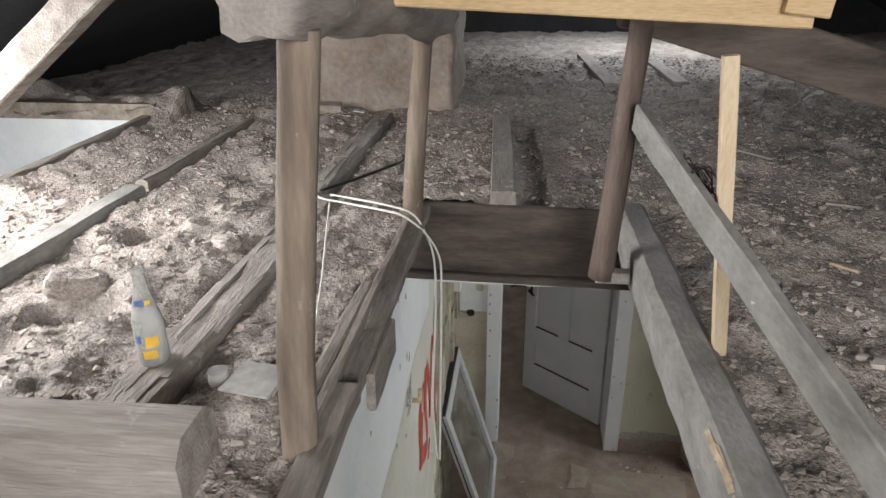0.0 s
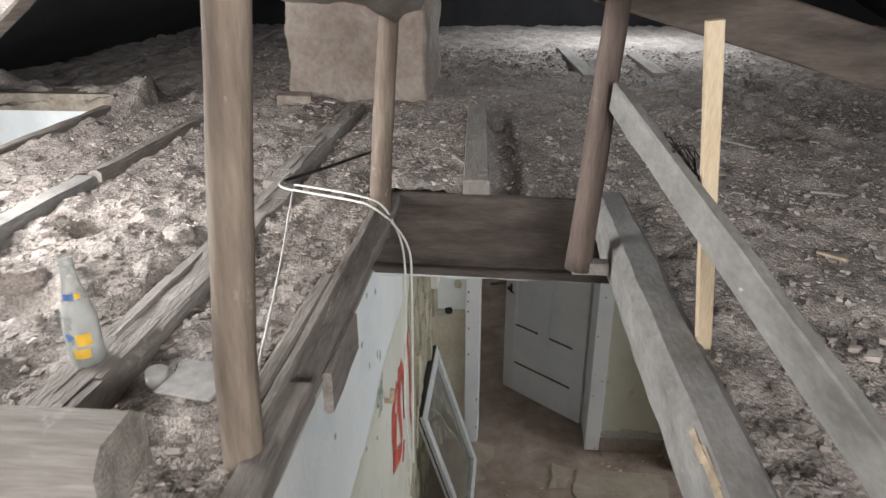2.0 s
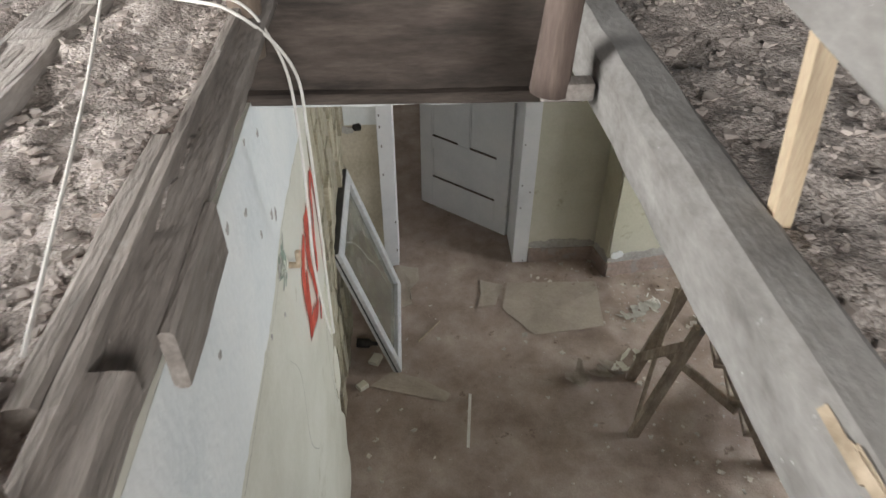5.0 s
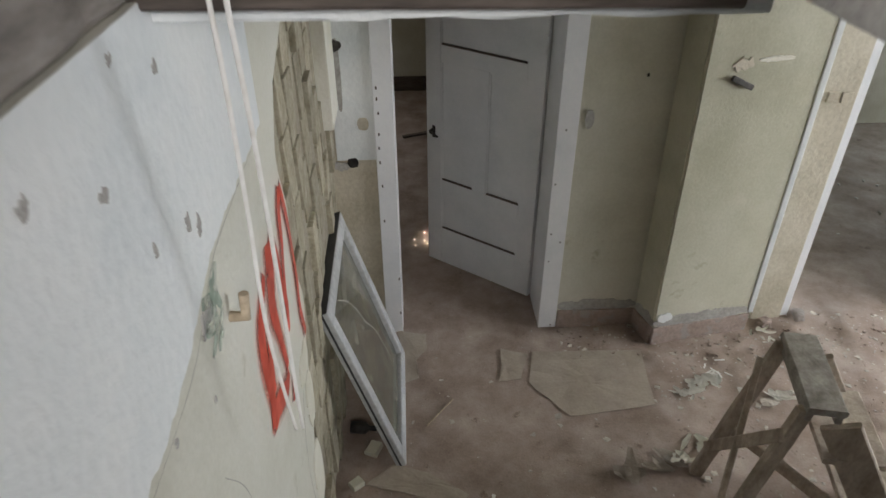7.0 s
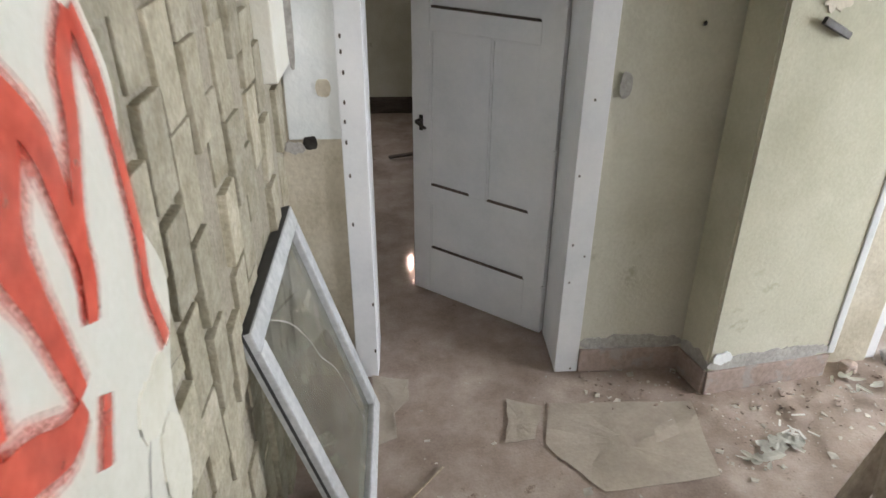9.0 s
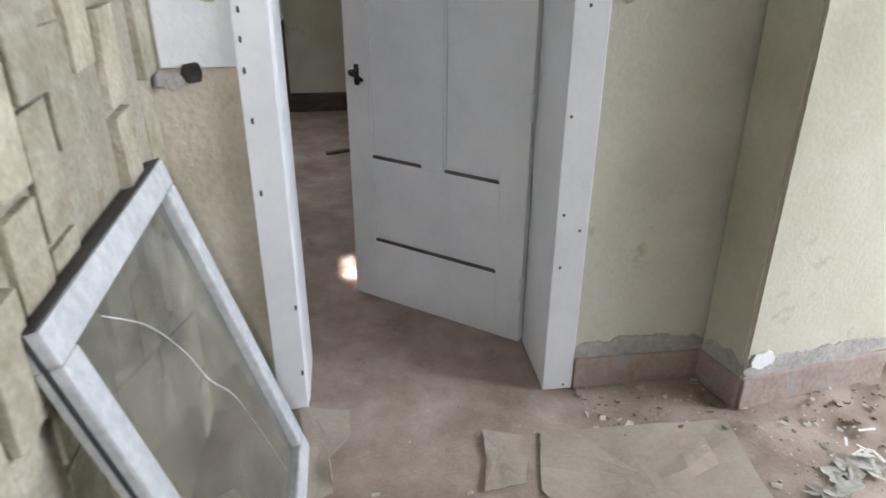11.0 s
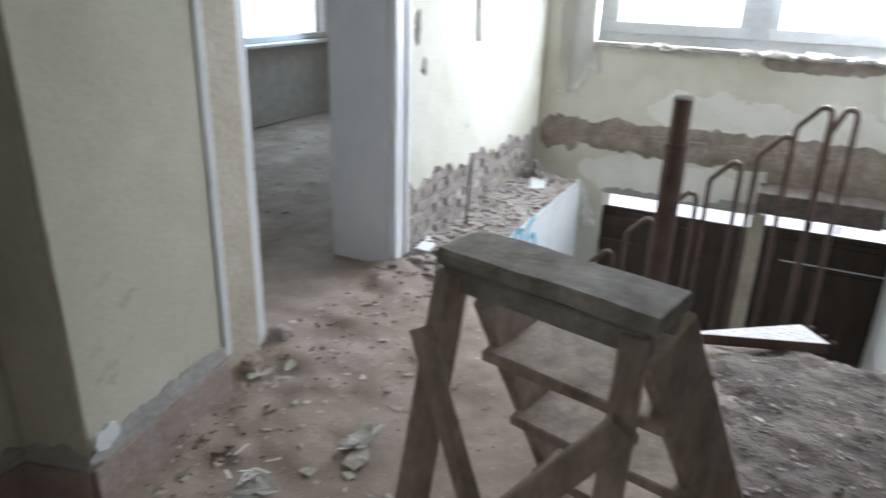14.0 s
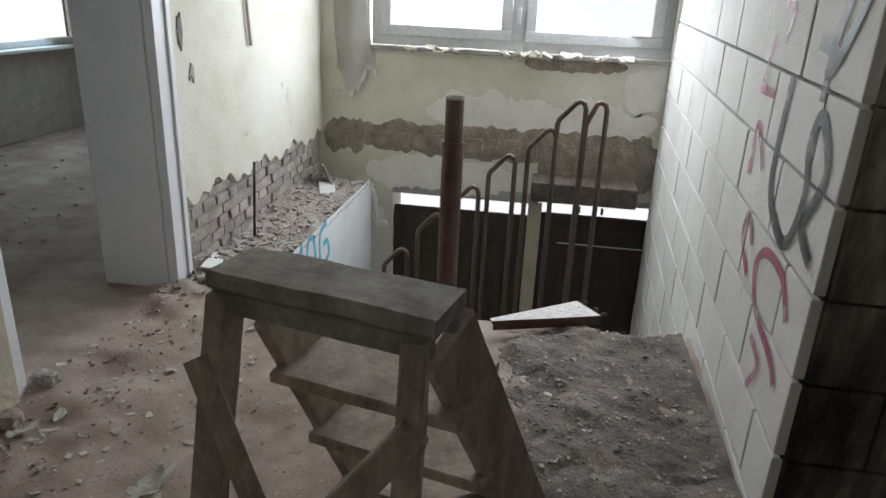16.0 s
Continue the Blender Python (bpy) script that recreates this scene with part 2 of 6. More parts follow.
trestle_wood = material("trestle_wood", [(0.21, 0.172, 0.135), (0.38, 0.318, 0.258), (0.54, 0.47, 0.395)], 4, stretch=(2.5, 2.5, 1.0), bump=0.15, bump_scale=34, spots=(0.60, 0.58, 0.54), spot_scale=60, spot_cover=0.30, grain_mix=0.35)
trestle_top = material("trestle_top_wood", [(0.18, 0.165, 0.142), (0.31, 0.288, 0.255), (0.45, 0.425, 0.385)], 9, stretch=(1.5, 1.2, 1.5), bump=0.15, bump_scale=60, spots=(0.58, 0.57, 0.53), spot_scale=45, spot_cover=0.31, grain_mix=0.35)
black_iron = material("black_iron", [(0.025, 0.022, 0.02), (0.06, 0.055, 0.05)], 20, rough=0.5, metal=0.5, bump=0.2)
pvc = material("window_plastic", [(0.60, 0.625, 0.64), (0.70, 0.71, 0.72)], 5, rough=0.4, bump=0.05, spots=(0.50, 0.49, 0.46), spot_scale=15, spot_cover=0.34)
sash_paint = material("sash_paint", [(0.45, 0.47, 0.48), (0.56, 0.57, 0.575)], 5, rough=0.45, bump=0.08, spots=(0.38, 0.37, 0.34), spot_scale=15, spot_cover=0.33)
rubber = material("rubber_seal", [(0.03, 0.03, 0.032), (0.05, 0.05, 0.05)], 9, rough=0.6, bump=0)
label_orange = material("label_orange", [(0.85, 0.42, 0.04), (0.90, 0.66, 0.10)], 30, rough=0.5, bump=0)
label_blue = material("label_blue", [(0.08, 0.16, 0.38), (0.12, 0.22, 0.48)], 30, rough=0.5, bump=0)


def thin_out(m, scale, low, high):
    """Lets a paint be patchy: bare between its droplets."""
    n, link = m.node_tree.nodes, m.node_tree.links.new
    tex, geo, r = n.new("ShaderNodeTexNoise"), n.new("ShaderNodeNewGeometry"), n.new("ShaderNodeMapRange")
    tex.inputs["Scale"].default_value, tex.inputs["Detail"].default_value = scale, 6
    link(geo.outputs["Position"], tex.inputs["Vector"])
    r.inputs["From Min"].default_value, r.inputs["From Max"].default_value, r.inputs["To Min"].default_value, r.inputs["To Max"].default_value = 0.3, 0.7, low, high
    link(tex.outputs[0], r.inputs[0])
    link(r.outputs[0], n["Principled BSDF"].inputs["Alpha"])


thin_out(red_mist, 160, 0.06, 0.34)
thin_out(red_spray, 9, 0.45, 0.95)
thin_out(magenta_spray, 12, 0.35, 1.0)
thin_out(black_spray, 12, 0.6, 1.0)
thin_out(blue_spray, 12, 0.6, 1.0)
thin_out(green_spray, 18, 0.1, 0.9)


def glass(name, colour=(0.9, 0.95, 0.93), rough=0.03, film_amount=0.0, film_colour=(0.32, 0.30, 0.245)):
    m = bpy.data.materials.new(name)
    m.use_nodes = True
    n, link = m.node_tree.nodes, m.node_tree.links.new
    b = n["Principled BSDF"]
    b.inputs["Base Color"].default_value = (*colour, 1)
    b.inputs["Transmission Weight"].default_value, b.inputs["Roughness"].default_value, b.inputs["IOR"].default_value = 1, rough, 1.45
    if film_amount:
        film = n.new("ShaderNodeBsdfDiffuse")
        film.inputs[0].default_value = (*film_colour, 1)
        noise_tex = n.new("ShaderNodeTexNoise")
        noise_tex.inputs["Scale"].default_value, noise_tex.inputs["Detail"].default_value = 5, 8
        geo = n.new("ShaderNodeNewGeometry")
        link(geo.outputs["Position"], noise_tex.inputs["Vector"])
        r = n.new("ShaderNodeMapRange")
        r.inputs["From Min"].default_value, r.inputs["From Max"].default_value = 0.35, 0.7
        r.inputs["To Min"].default_value, r.inputs["To Max"].default_value = film_amount * 0.4, film_amount * 1.4
        link(noise_tex.outputs[0], r.inputs[0])
        mix = n.new("ShaderNodeMixShader")
        link(r.outputs[0], mix.inputs[0])
        link(b.outputs[0], mix.inputs[1])
        link(film.outputs[0], mix.inputs[2])
        link(mix.outputs[0], n["Material Output"].inputs[0])
    return m


# the bottle's white film puts brightness into clear glass that renders dark
bottle_glass = glass("bottle_glass", (0.98, 1.0, 0.99), 0.05, 0.42, (0.90, 0.92, 0.90))
bottle_glass.node_tree.nodes["Principled BSDF"].inputs["IOR"].default_value = 1.14
sash_glass = glass("sash_glass", (0.90, 0.94, 0.90), 0.03, 0.4)


def glowing(name, colour, strength):
    m = bpy.data.materials.new(name)
    m.use_nodes = True
    b = m.node_tree.nodes["Principled BSDF"]
    b.inputs["Base Color"].default_value = (0, 0, 0, 1)
    b.inputs["Emission Color"].default_value, b.inputs["Emission Strength"].default_value = (*colour, 1), strength
    return m


daylight = glowing("overcast_sky", (1, 1, 1), 6)


# ---- building helpers ----
def part(name, bm, mat, parent=None, label=""):
    """One mesh object from a bmesh, under a thing or a part."""
    me = bpy.data.meshes.new(name)
    bm.to_mesh(me)
    bm.free()
    me.materials.append(mat)
    ob = new(name, me)
    if parent:
        ob.parent = parent
    if label:
        ob["label"] = label
    return ob


def thing(name, label, category, at=(0, 0, 0), group="", kind=""):
    ob = new(name)
    ob.matrix_world = pose(*at)
    ob.empty_display_size = 0.1
    return tagged(ob, label, category, group, kind)


def add_box(bm, x0, x1, y0, y1, z0, z1, bevel=0.0, m=None):
    r = bmesh.ops.create_cube(bm, size=1)
    vs = r["verts"]
    bmesh.ops.transform(bm, verts=vs, matrix=Matrix.Translation(((x0 + x1) / 2, (y0 + y1) / 2, (z0 + z1) / 2)) @ Matrix.Diagonal((x1 - x0, y1 - y0, z1 - z0, 1)))
    if bevel:
        es = {e for v in vs for e in v.link_edges}
        made = bmesh.ops.bevel(bm, geom=list(es), offset=bevel, segments=2, affect="EDGES", profile=0.6)
        vs = list({v for v in made["verts"]} | {v for v in vs if v.is_valid})
    if m is not None:
        bmesh.ops.transform(bm, verts=vs, matrix=m)
    return vs


def box(x0, x1, y0, y1, z0, z1, bevel=0.0, m=None):
    bm = bmesh.new()
    add_box(bm, x0, x1, y0, y1, z0, z1, bevel, m)
    return bm


def structure(name, bm, mat, label, category="wall"):
    return tagged(part(name, bm, mat), label, category, kind="structure")


def slab(name, x0, x1, y0, y1, z0, z1, mat, label, category="wall"):
    return structure(name, box(x0, x1, y0, y1, z0, z1), mat, label, category)


def frame_along(p0, p1, roll=0.0):
    """A matrix whose x axis runs from p0 to p1, with z as far up as can be."""
    p0, p1 = Vector(p0), Vector(p1)
    q = (p1 - p0).to_track_quat("X", "Z").to_matrix().to_4x4()
    return Matrix.Translation(p0) @ q @ pose(0, 0, 0, roll)


def timber(p0, p1, w, h, bevel=0.006, rough=0.004, seed=0, roll=0.0, cuts=0.08, crook=0.0):
    """A sawn or hewn piece from p0 to p1 with slightly uneven faces; w across, h up."""
    length = (Vector(p1) - Vector(p0)).length
    n = max(2, int(length / cuts))
    bm = bmesh.new()
    ring = [(-w / 2 + bevel, -h / 2), (w / 2 - bevel, -h / 2), (w / 2, -h / 2 + bevel), (w / 2, h / 2 - bevel), (w / 2 - bevel, h / 2),
            (-w / 2 + bevel, h / 2), (-w / 2, h / 2 - bevel), (-w / 2, -h / 2 + bevel)]
    rows = []
    for i in range(n + 1):
        x = length * i / n
        off = Vector((0, noise.noise((x * 1.3, seed, 0)) * crook, noise.noise((x * 1.3, seed, 7)) * crook))
        rows.append([bm.verts.new(Vector((x, a, b)) + off + Vector((0, noise.noise((x * 9, k * 3.1, seed)) * rough, noise.noise((x * 9, k * 3.1, seed + 5)) * rough)))
                     for k, (a, b) in enumerate(ring)])
    for r0, r1 in zip(rows, rows[1:]):
        for k in range(8):
            bm.faces.new((r0[k], r0[(k + 1) % 8], r1[(k + 1) % 8], r1[k]))
    bm.faces.new(rows[0][::-1])
    bm.faces.new(rows[-1])
    bmesh.ops.transform(bm, verts=bm.verts, matrix=frame_along(p0, p1, roll))
    bmesh.ops.recalc_face_normals(bm, faces=bm.faces)
    return bm


def log(points, radii, seed=0, sides=12, rough=0.06, step=0.04):
    """A round, slightly knotty pole through the points."""
    bm = bmesh.new()
    pts, rad = [], []
    for (a, b), (ra, rb) in zip(zip(points, points[1:]), zip(radii, radii[1:])):
        a, b = Vector(a), Vector(b)
        n = max(1, int((b - a).length / step))
        for i in range(n):
            pts.append(a.lerp(b, i / n))
            rad.append(ra + (rb - ra) * i / n)
    pts.append(Vector(points[-1]))
    rad.append(radii[-1])
    rows = []
    for i, p in enumerate(pts):
        d = (pts[min(i + 1, len(pts) - 1)] - pts[max(i - 1, 0)]).normalized()
        side = d.orthogonal().normalized() if not rows else (side - d * side.dot(d)).normalized()
        up = d.cross(side)
        row = []
        for k in range(sides):
            a = 2 * math.pi * k / sides
            v = side * math.cos(a) + up * math.sin(a)
            rr = rad[i] * (1 + rough * noise.noise(Vector((math.cos(a) * 2, math.sin(a) * 2, i * step * 5)) + Vector((seed * 9.1, 0, 0))) * 1.6)
            row.append(bm.verts.new(p + v * rr))
        rows.append(row)
    for r0, r1 in zip(rows, rows[1:]):
        for k in range(sides):
            f = bm.faces.new((r0[k], r0[(k + 1) % sides], r1[(k + 1) % sides], r1[k]))
            f.smooth = True
    bm.faces.new(rows[0][::-1])
    bm.faces.new(rows[-1])
    bmesh.ops.recalc_face_normals(bm, faces=bm.faces)
    return bm


def ribbon(path, widths, origin, u, v, lift):
    """A flat stroke of paint on a wall: path in the wall's (u, v), lifted off it by a few millimetres."""
    bm = bmesh.new()
    n_axis = Vector(u).cross(Vector(v)).normalized()
    pts = [Vector(p) for p in path]
    fine, wid = [], []
    for i in range(len(pts) - 1):
        p0, p1, p2, p3 = pts[max(i - 1, 0)], pts[i], pts[i + 1], pts[min(i + 2, len(pts) - 1)]
        for k in range(8):
            t = k / 8
            fine.append(0.5 * ((2 * p1) + (p2 - p0) * t + (2 * p0 - 5 * p1 + 4 * p2 - p3) * t * t + (3 * p1 - p0 - 3 * p2 + p3) * t ** 3))
            wid.append(widths[i] + (widths[i + 1] - widths[i]) * t)
    fine.append(pts[-1])
    wid.append(widths[-1])
    rows = []
    for i, p in enumerate(fine):
        d = (fine[min(i + 1, len(fine) - 1)] - fine[max(i - 1, 0)]).normalized()
        s = Vector((-d.y, d.x))
        rows.append([bm.verts.new(Vector(origin) + Vector(u) * q.x + Vector(v) * q.y + n_axis * lift)
                     for q in (p + s * wid[i] / 2, p - s * wid[i] / 2)])
    for r0, r1 in zip(rows, rows[1:]):
        bm.faces.new((r0[0], r0[1], r1[1], r1[0]))
    return bm


def fbm(x, y, seed, scale, octaves=5, gain=0.5):
    """Fractal value noise on numpy arrays, about -1 to 1."""
    rng = np.random.RandomState(seed)
    table = rng.rand(256, 256) * 2 - 1
    total, amp = np.zeros_like(x), 1.0
    for _ in range(octaves):
        u, v = x * scale + 31.7, y * scale + 17.3
        iu, iv = np.floor(u).astype(int), np.floor(v).astype(int)
        fu, fv = u - iu, v - iv
        fu, fv = fu * fu * (3 - 2 * fu), fv * fv * (3 - 2 * fv)
        a, b = table[iu % 256, iv % 256], table[(iu + 1) % 256, iv % 256]
        c, d = table[iu % 256, (iv + 1) % 256], table[(iu + 1) % 256, (iv + 1) % 256]
        total = total + amp * ((a * (1 - fu) + b * fu) * (1 - fv) + (c * (1 - fu) + d * fu) * fv)
        amp, scale = amp * gain, scale * 2.03
    return total


def ground_sheet(name, x0, x1, y0, y1, step, height, keep, mat):
    """A relief sheet: height(x, y) over a grid, with the cells for which keep(x, y) is false left out."""
    nx, ny = int((x1 - x0) / step) + 1, int((y1 - y0) / step) + 1
    gx, gy = np.meshgrid(np.linspace(x0, x1, nx), np.linspace(y0, y1, ny), indexing="ij")
    gz = height(gx, gy)
    co = np.stack([gx, gy, gz], -1).reshape(-1, 3)
    i, j = np.meshgrid(np.arange(nx - 1), np.arange(ny - 1), indexing="ij")
    a = (i * ny + j).ravel()
    quads = np.stack([a, a + ny, a + ny + 1, a + 1], -1)
    cx, cy = (gx[:-1, :-1] + gx[1:, 1:]) / 2, (gy[:-1, :-1] + gy[1:, 1:]) / 2
    quads = quads[keep(cx, cy).ravel()]
    me = bpy.data.meshes.new(name)
    me.from_pydata(co.tolist(), [], quads.tolist())
    me.materials.append(mat)
    me.polygons.foreach_set("use_smooth", [True] * len(me.polygons))
    return new(name, me)


def crumbs(name, places, sizes, mat, flat=0.7, seed=1):
    """Many small stones or flakes in one mesh: squashed, jittered blocks."""
    rng = np.random.RandomState(seed)
    base = np.array([(-1, -1, -1), (1, -1, -1), (1, 1, -1), (-1, 1, -1), (-1, -1, 1), (1, -1, 1), (1, 1, 1), (-1, 1, 1)], float) * 0.62
    tri = np.array([(3, 2, 1, 0), (4, 5, 6, 7), (0, 1, 5, 4), (1, 2, 6, 5), (2, 3, 7, 6), (3, 0, 4, 7)])
    co, faces = [], []
    for k, (p, s) in enumerate(zip(places, sizes)):
        a = rng.rand() * 6.28
        v = base + (rng.rand(8, 3) - 0.5) * 0.85
        v = v * np.array([1, 0.5 + rng.rand() * 0.5, flat * (0.5 + rng.rand() * 0.5)]) * s
        c, sn = math.cos(a), math.sin(a)
        v = np.stack([v[:, 0] * c - v[:, 1] * sn, v[:, 0] * sn + v[:, 1] * c, v[:, 2]], -1) + np.array(p)
        co.append(v)
        faces.append(tri + 8 * k)
    me = bpy.data.meshes.new(name)
    me.from_pydata(np.concatenate(co).tolist(), [], np.concatenate(faces).tolist())
    me.materials.append(mat)
    return new(name, me)


# ---- lower storey: floor, walls, ceilings ----
def floor_height(x, y):
    h = 0.008 * fbm(x, y, 3, 1.6, 5) + (0.004 + 0.002 * (x > 1.2)) * fbm(x, y, 4, 9, 4, 0.6)
    heap = 0.035 * np.exp(-((x - 2.1) ** 2 / 0.9 + (y + 0.35) ** 2 / 0.10)) + 0.05 * np.exp(-((x - 3.4) ** 2 / 0.5 + (y + 0.1) ** 2 / 0.03)) + 0.03 * np.exp(-((x - 3.0) ** 2 / 0.5 + (y + 2.4) ** 2 / 0.15))
    return h + heap * (0.7 + 0.6 * fbm(x, y, 5, 6, 4)) - 0.004


landing = lambda x, y: (x < 3.6 + 0.03 * np.sin(y * 9) + 0.02 * np.sin(y * 23)) | (y > 0.0)
tagged(ground_sheet("floor", -0.5, 7.8, -5.4, 4.4, 0.03, floor_height, landing, floor_dust),
       "grey-brown dusty concrete floor strewn with plaster crumbs", "floor", kind="structure")
slab("floor_slab", -3.0, 3.58, -5.4, 0.0, -0.22, -0.03, cement, "broken concrete landing slab edge", "floor")
slab("floor_slab_rooms", -3.0, 7.8, 0.0, 4.4, -0.22, -0.03, cement, "concrete slab under the rooms", "floor")
slab("stairwell_floor", 3.5, 6.1, -3.0, 0.3, -2.5, -2.4, dark_rubble, "dark rubble floor of the stairwell", "floor")
slab("stairwell_wall_under_landing", 3.42, 3.56, -2.6, -0.4, -2.4, -0.22, cement, "grey cement stairwell wall", "wall")

# wall on the left, plaster in two bands round a stripped brick patch
slab("wall_left", -0.58, -0.352, -5.4, 0.0, 0.0, 2.72, mortar, "partition wall stripped to its mortar", "wall")
PATCH = lambda z: -1.72 + 0.10 * (z - 1.4) + 0.05 * math.sin(z * 5.3) + 0.03 * math.sin(z * 17)


def plaster_skin(z0, z1, y0, edge, n):
    """A coat of plaster 4 cm thick whose far edge is broken off in an uneven line."""
    bm = bmesh.new()
    zs = [z0 + (z1 - z0) * i / n for i in range(n + 1)]
    rows = []
    for z in zs:
        e = edge(z)
        rows.append([bm.verts.new(p) for p in ((-0.366, y0, z), (-0.285, y0, z), (-0.285, e - 0.012, z), (-0.290, e - 0.003, z), (-0.366, e + 0.01, z))])
    for a, b in zip(rows, rows[1:]):
        for k in range(4):
            bm.faces.new((a[k], a[k + 1], b[k + 1], b[k]))
    bm.faces.new(rows[0])
    bm.faces.new(rows[-1][::-1])
    bmesh.ops.recalc_face_normals(bm, faces=bm.faces)
    return bm


EDGE = lambda z: PATCH(z) + max(0, z - 2.3) * 2.4
structure("wall_left_plaster", plaster_skin(0.0, 2.72, -5.4, EDGE, 90), plaster_cream, "pale yellow-green painted plaster with cracks")


def limewash_coat():
    """The thin coat of limewash on the upper wall: its lower edge wanders down towards the rear."""
    bm = bmesh.new()
    n, rows = 260, []
    for i in range(n + 1):
        y = -5.4 + (5.4 - 1.86) * i / n
        z = 2.275 - 0.095 / (1 + math.exp((y + 2.53) * 16)) - 0.06 * max(0, -2.9 - y) + 0.018 * noise.noise((y * 7, 3, 0)) + 0.010 * noise.noise((y * 31, 5, 0))
        top = 2.72
        z = max(z, 2.3 + (y + 1.66) / 2.4 + 0.05) if y > -1.80 else z
        rows.append([bm.verts.new(p) for p in ((-0.2852, y, z - 0.001), (-0.2836, y, z + 0.003), (-0.2836, y, (z + top) / 2), (-0.2836, y, top))])
    for r0, r1 in zip(rows, rows[1:]):
        for k in range(3):
            bm.faces.new((r0[k], r1[k], r1[k + 1], r0[k + 1]))
    return bm


structure("wall_left_whitewash", limewash_coat(), whitewash, "bluish white limewashed upper wall, scuffed")
structure("wall_left_corner_plaster", box(-0.364, -0.288, -0.30, 0.0, 1.55, 2.72, 0.006), plaster, "remnant of plaster in the corner")

# wall with the panelled door and the wide opening
slab("wall_door_left", -0.55, -0.10, 0.0, 0.3, 0.0, 2.72, bare_plaster, "wall stripped to beige undercoat beside the door")
structure("wall_door_left_whitewash", box(-0.32, -0.10, -0.012, 0.0, 1.24, 2.72, 0.004), whitewash, "greyish white plaster above the socket")
slab("wall_door_head", -0.10, 1.02, 0.0, 0.3, 2.07, 2.72, plaster, "plaster above the door")
slab("wall_between", 0.985, 2.42, -0.022, 0.3, 0.0, 2.72, plaster_green, "pale greenish plaster wall")
bm = bmesh.new()
foot = [(1.505, -0.032), (1.56, -0.225), (2.22, -0.115), (2.26, -0.032)]
lo, hi = [bm.verts.new((x, y, 0)) for x, y in foot], [bm.verts.new((x - 0.03 * (i < 2), y, 2.72)) for i, (x, y) in enumerate(foot)]
for i in range(3):
    bm.faces.new((lo[i], lo[i + 1], hi[i + 1], hi[i]))
bmesh.ops.recalc_face_normals(bm, faces=bm.faces)
bmesh.ops.bevel(bm, geom=[e for e in bm.edges if abs(e.verts[0].co.z - e.verts[1].co.z) > 1], offset=0.012, segments=3, affect="EDGES")
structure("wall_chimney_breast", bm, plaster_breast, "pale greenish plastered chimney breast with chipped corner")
slab("wall_opening_head", 2.42, 3.70, 0.0, 0.3, 2.1, 2.72, plaster, "plaster above the opening")
slab("wall_right_of_opening", 3.70, 6.2, 0.0, 0.3, -0.2, 2.72, mortar, "wall beside the stairwell, stripped at its foot")
# plaster with a broken lower edge above the brick strip
bm = bmesh.new()
n = 90
top, low, lip = [], [], []
for i in range(n + 1):
    x = 3.68 + (5.92 - 3.68) * i / n
    z = 0.40 - 0.02 * (x - 3.7) + 0.03 * math.sin(x * 11) + 0.022 * math.sin(x * 37 + 1) + 0.02 * noise.noise((x * 14, 2, 0))
    top.append(bm.verts.new((x, -0.035, 2.72)))
    low.append(bm.verts.new((x, -0.035, z + 0.012)))
    lip.append(bm.verts.new((x, 0.002, z)))
for i in range(n):
    bm.faces.new((top[i], low[i], low[i + 1], top[i + 1]))
    bm.faces.new((low[i], lip[i], lip[i + 1], low[i + 1]))
bmesh.ops.recalc_face_normals(bm, faces=bm.faces)
structure("wall_right_plaster", bm, plaster, "cream plaster with a ragged lower edge above bare brick")

# skirting in pink cement with a grey line of mortar above it
for k, ((ax, ay), (bx_, by)) in enumerate((((0.997, -0.024), (1.505, -0.024)), ((1.505, -0.03), (1.56, -0.228)), ((1.56, -0.228), (2.22, -0.118)))):
    length = math.hypot(bx_ - ax, by - ay)
    m = Matrix.Translation((ax, ay, 0)) @ Matrix.Rotation(math.atan2(by - ay, bx_ - ax), 4, "Z")
    structure("baseboard", box(0.0, length, -0.014, 0.004, 0, 0.135, 0.008, m), plinth_pink, "worn pinkish cement skirting", "skirting")

# stairwell: window wall, block wall
WX = 5.92
slab("wall_window_sill", WX, 6.25, -2.9, 0.0, 0.0, 1.05, plaster, "cream plaster under the window with bare cement patches")
slab("wall_window_left", WX, 6.25, -0.40, 0.0, 1.05, 2.72, plaster, "plaster beside the window")
slab("wall_window_right", WX, 6.25, -2.9, -2.68, 1.05, 2.72, plaster, "plaster beside the window")
slab("wall_window_head", WX, 6.25, -2.68, -0.40, 2.30, 2.72, plaster, "plaster above the window")
slab("wall_gate_pier", WX, 6.25, -0.62, 0.0, -2.4, 0.0, plaster, "yellowed plaster pier beside the gate")
slab("wall_gate_pier_right", WX, 6.25, -2.9, -2.78, -2.4, 0.0, plaster, "yellowed plaster pier beside the gate")
slab("wall_gate_head", WX, 6.25, -1.8, -0.62, -0.085, 0.0, cement, "lintel above the gate")
slab("wall_gate_head_right", WX, 6.25, -2.78, -1.8, -0.045, 0.0, cement, "lintel above the gate")
slab("wall_stair_side", 3.56, WX, -0.44, -0.34, -2.4, -0.02, whitewash, "white painted side of the landing strip")
slab("landing_strip", 3.56, 5.78, -0.46, 0.0, -0.10, 0.005, cement, "narrow landing strip along the wall", "floor")
slab("ceiling_stair", 0.62, 6.25, -2.52, 0.0, 2.72, 2.80, bare_plaster, "dirty beige ceiling of the stair hall", "ceiling")
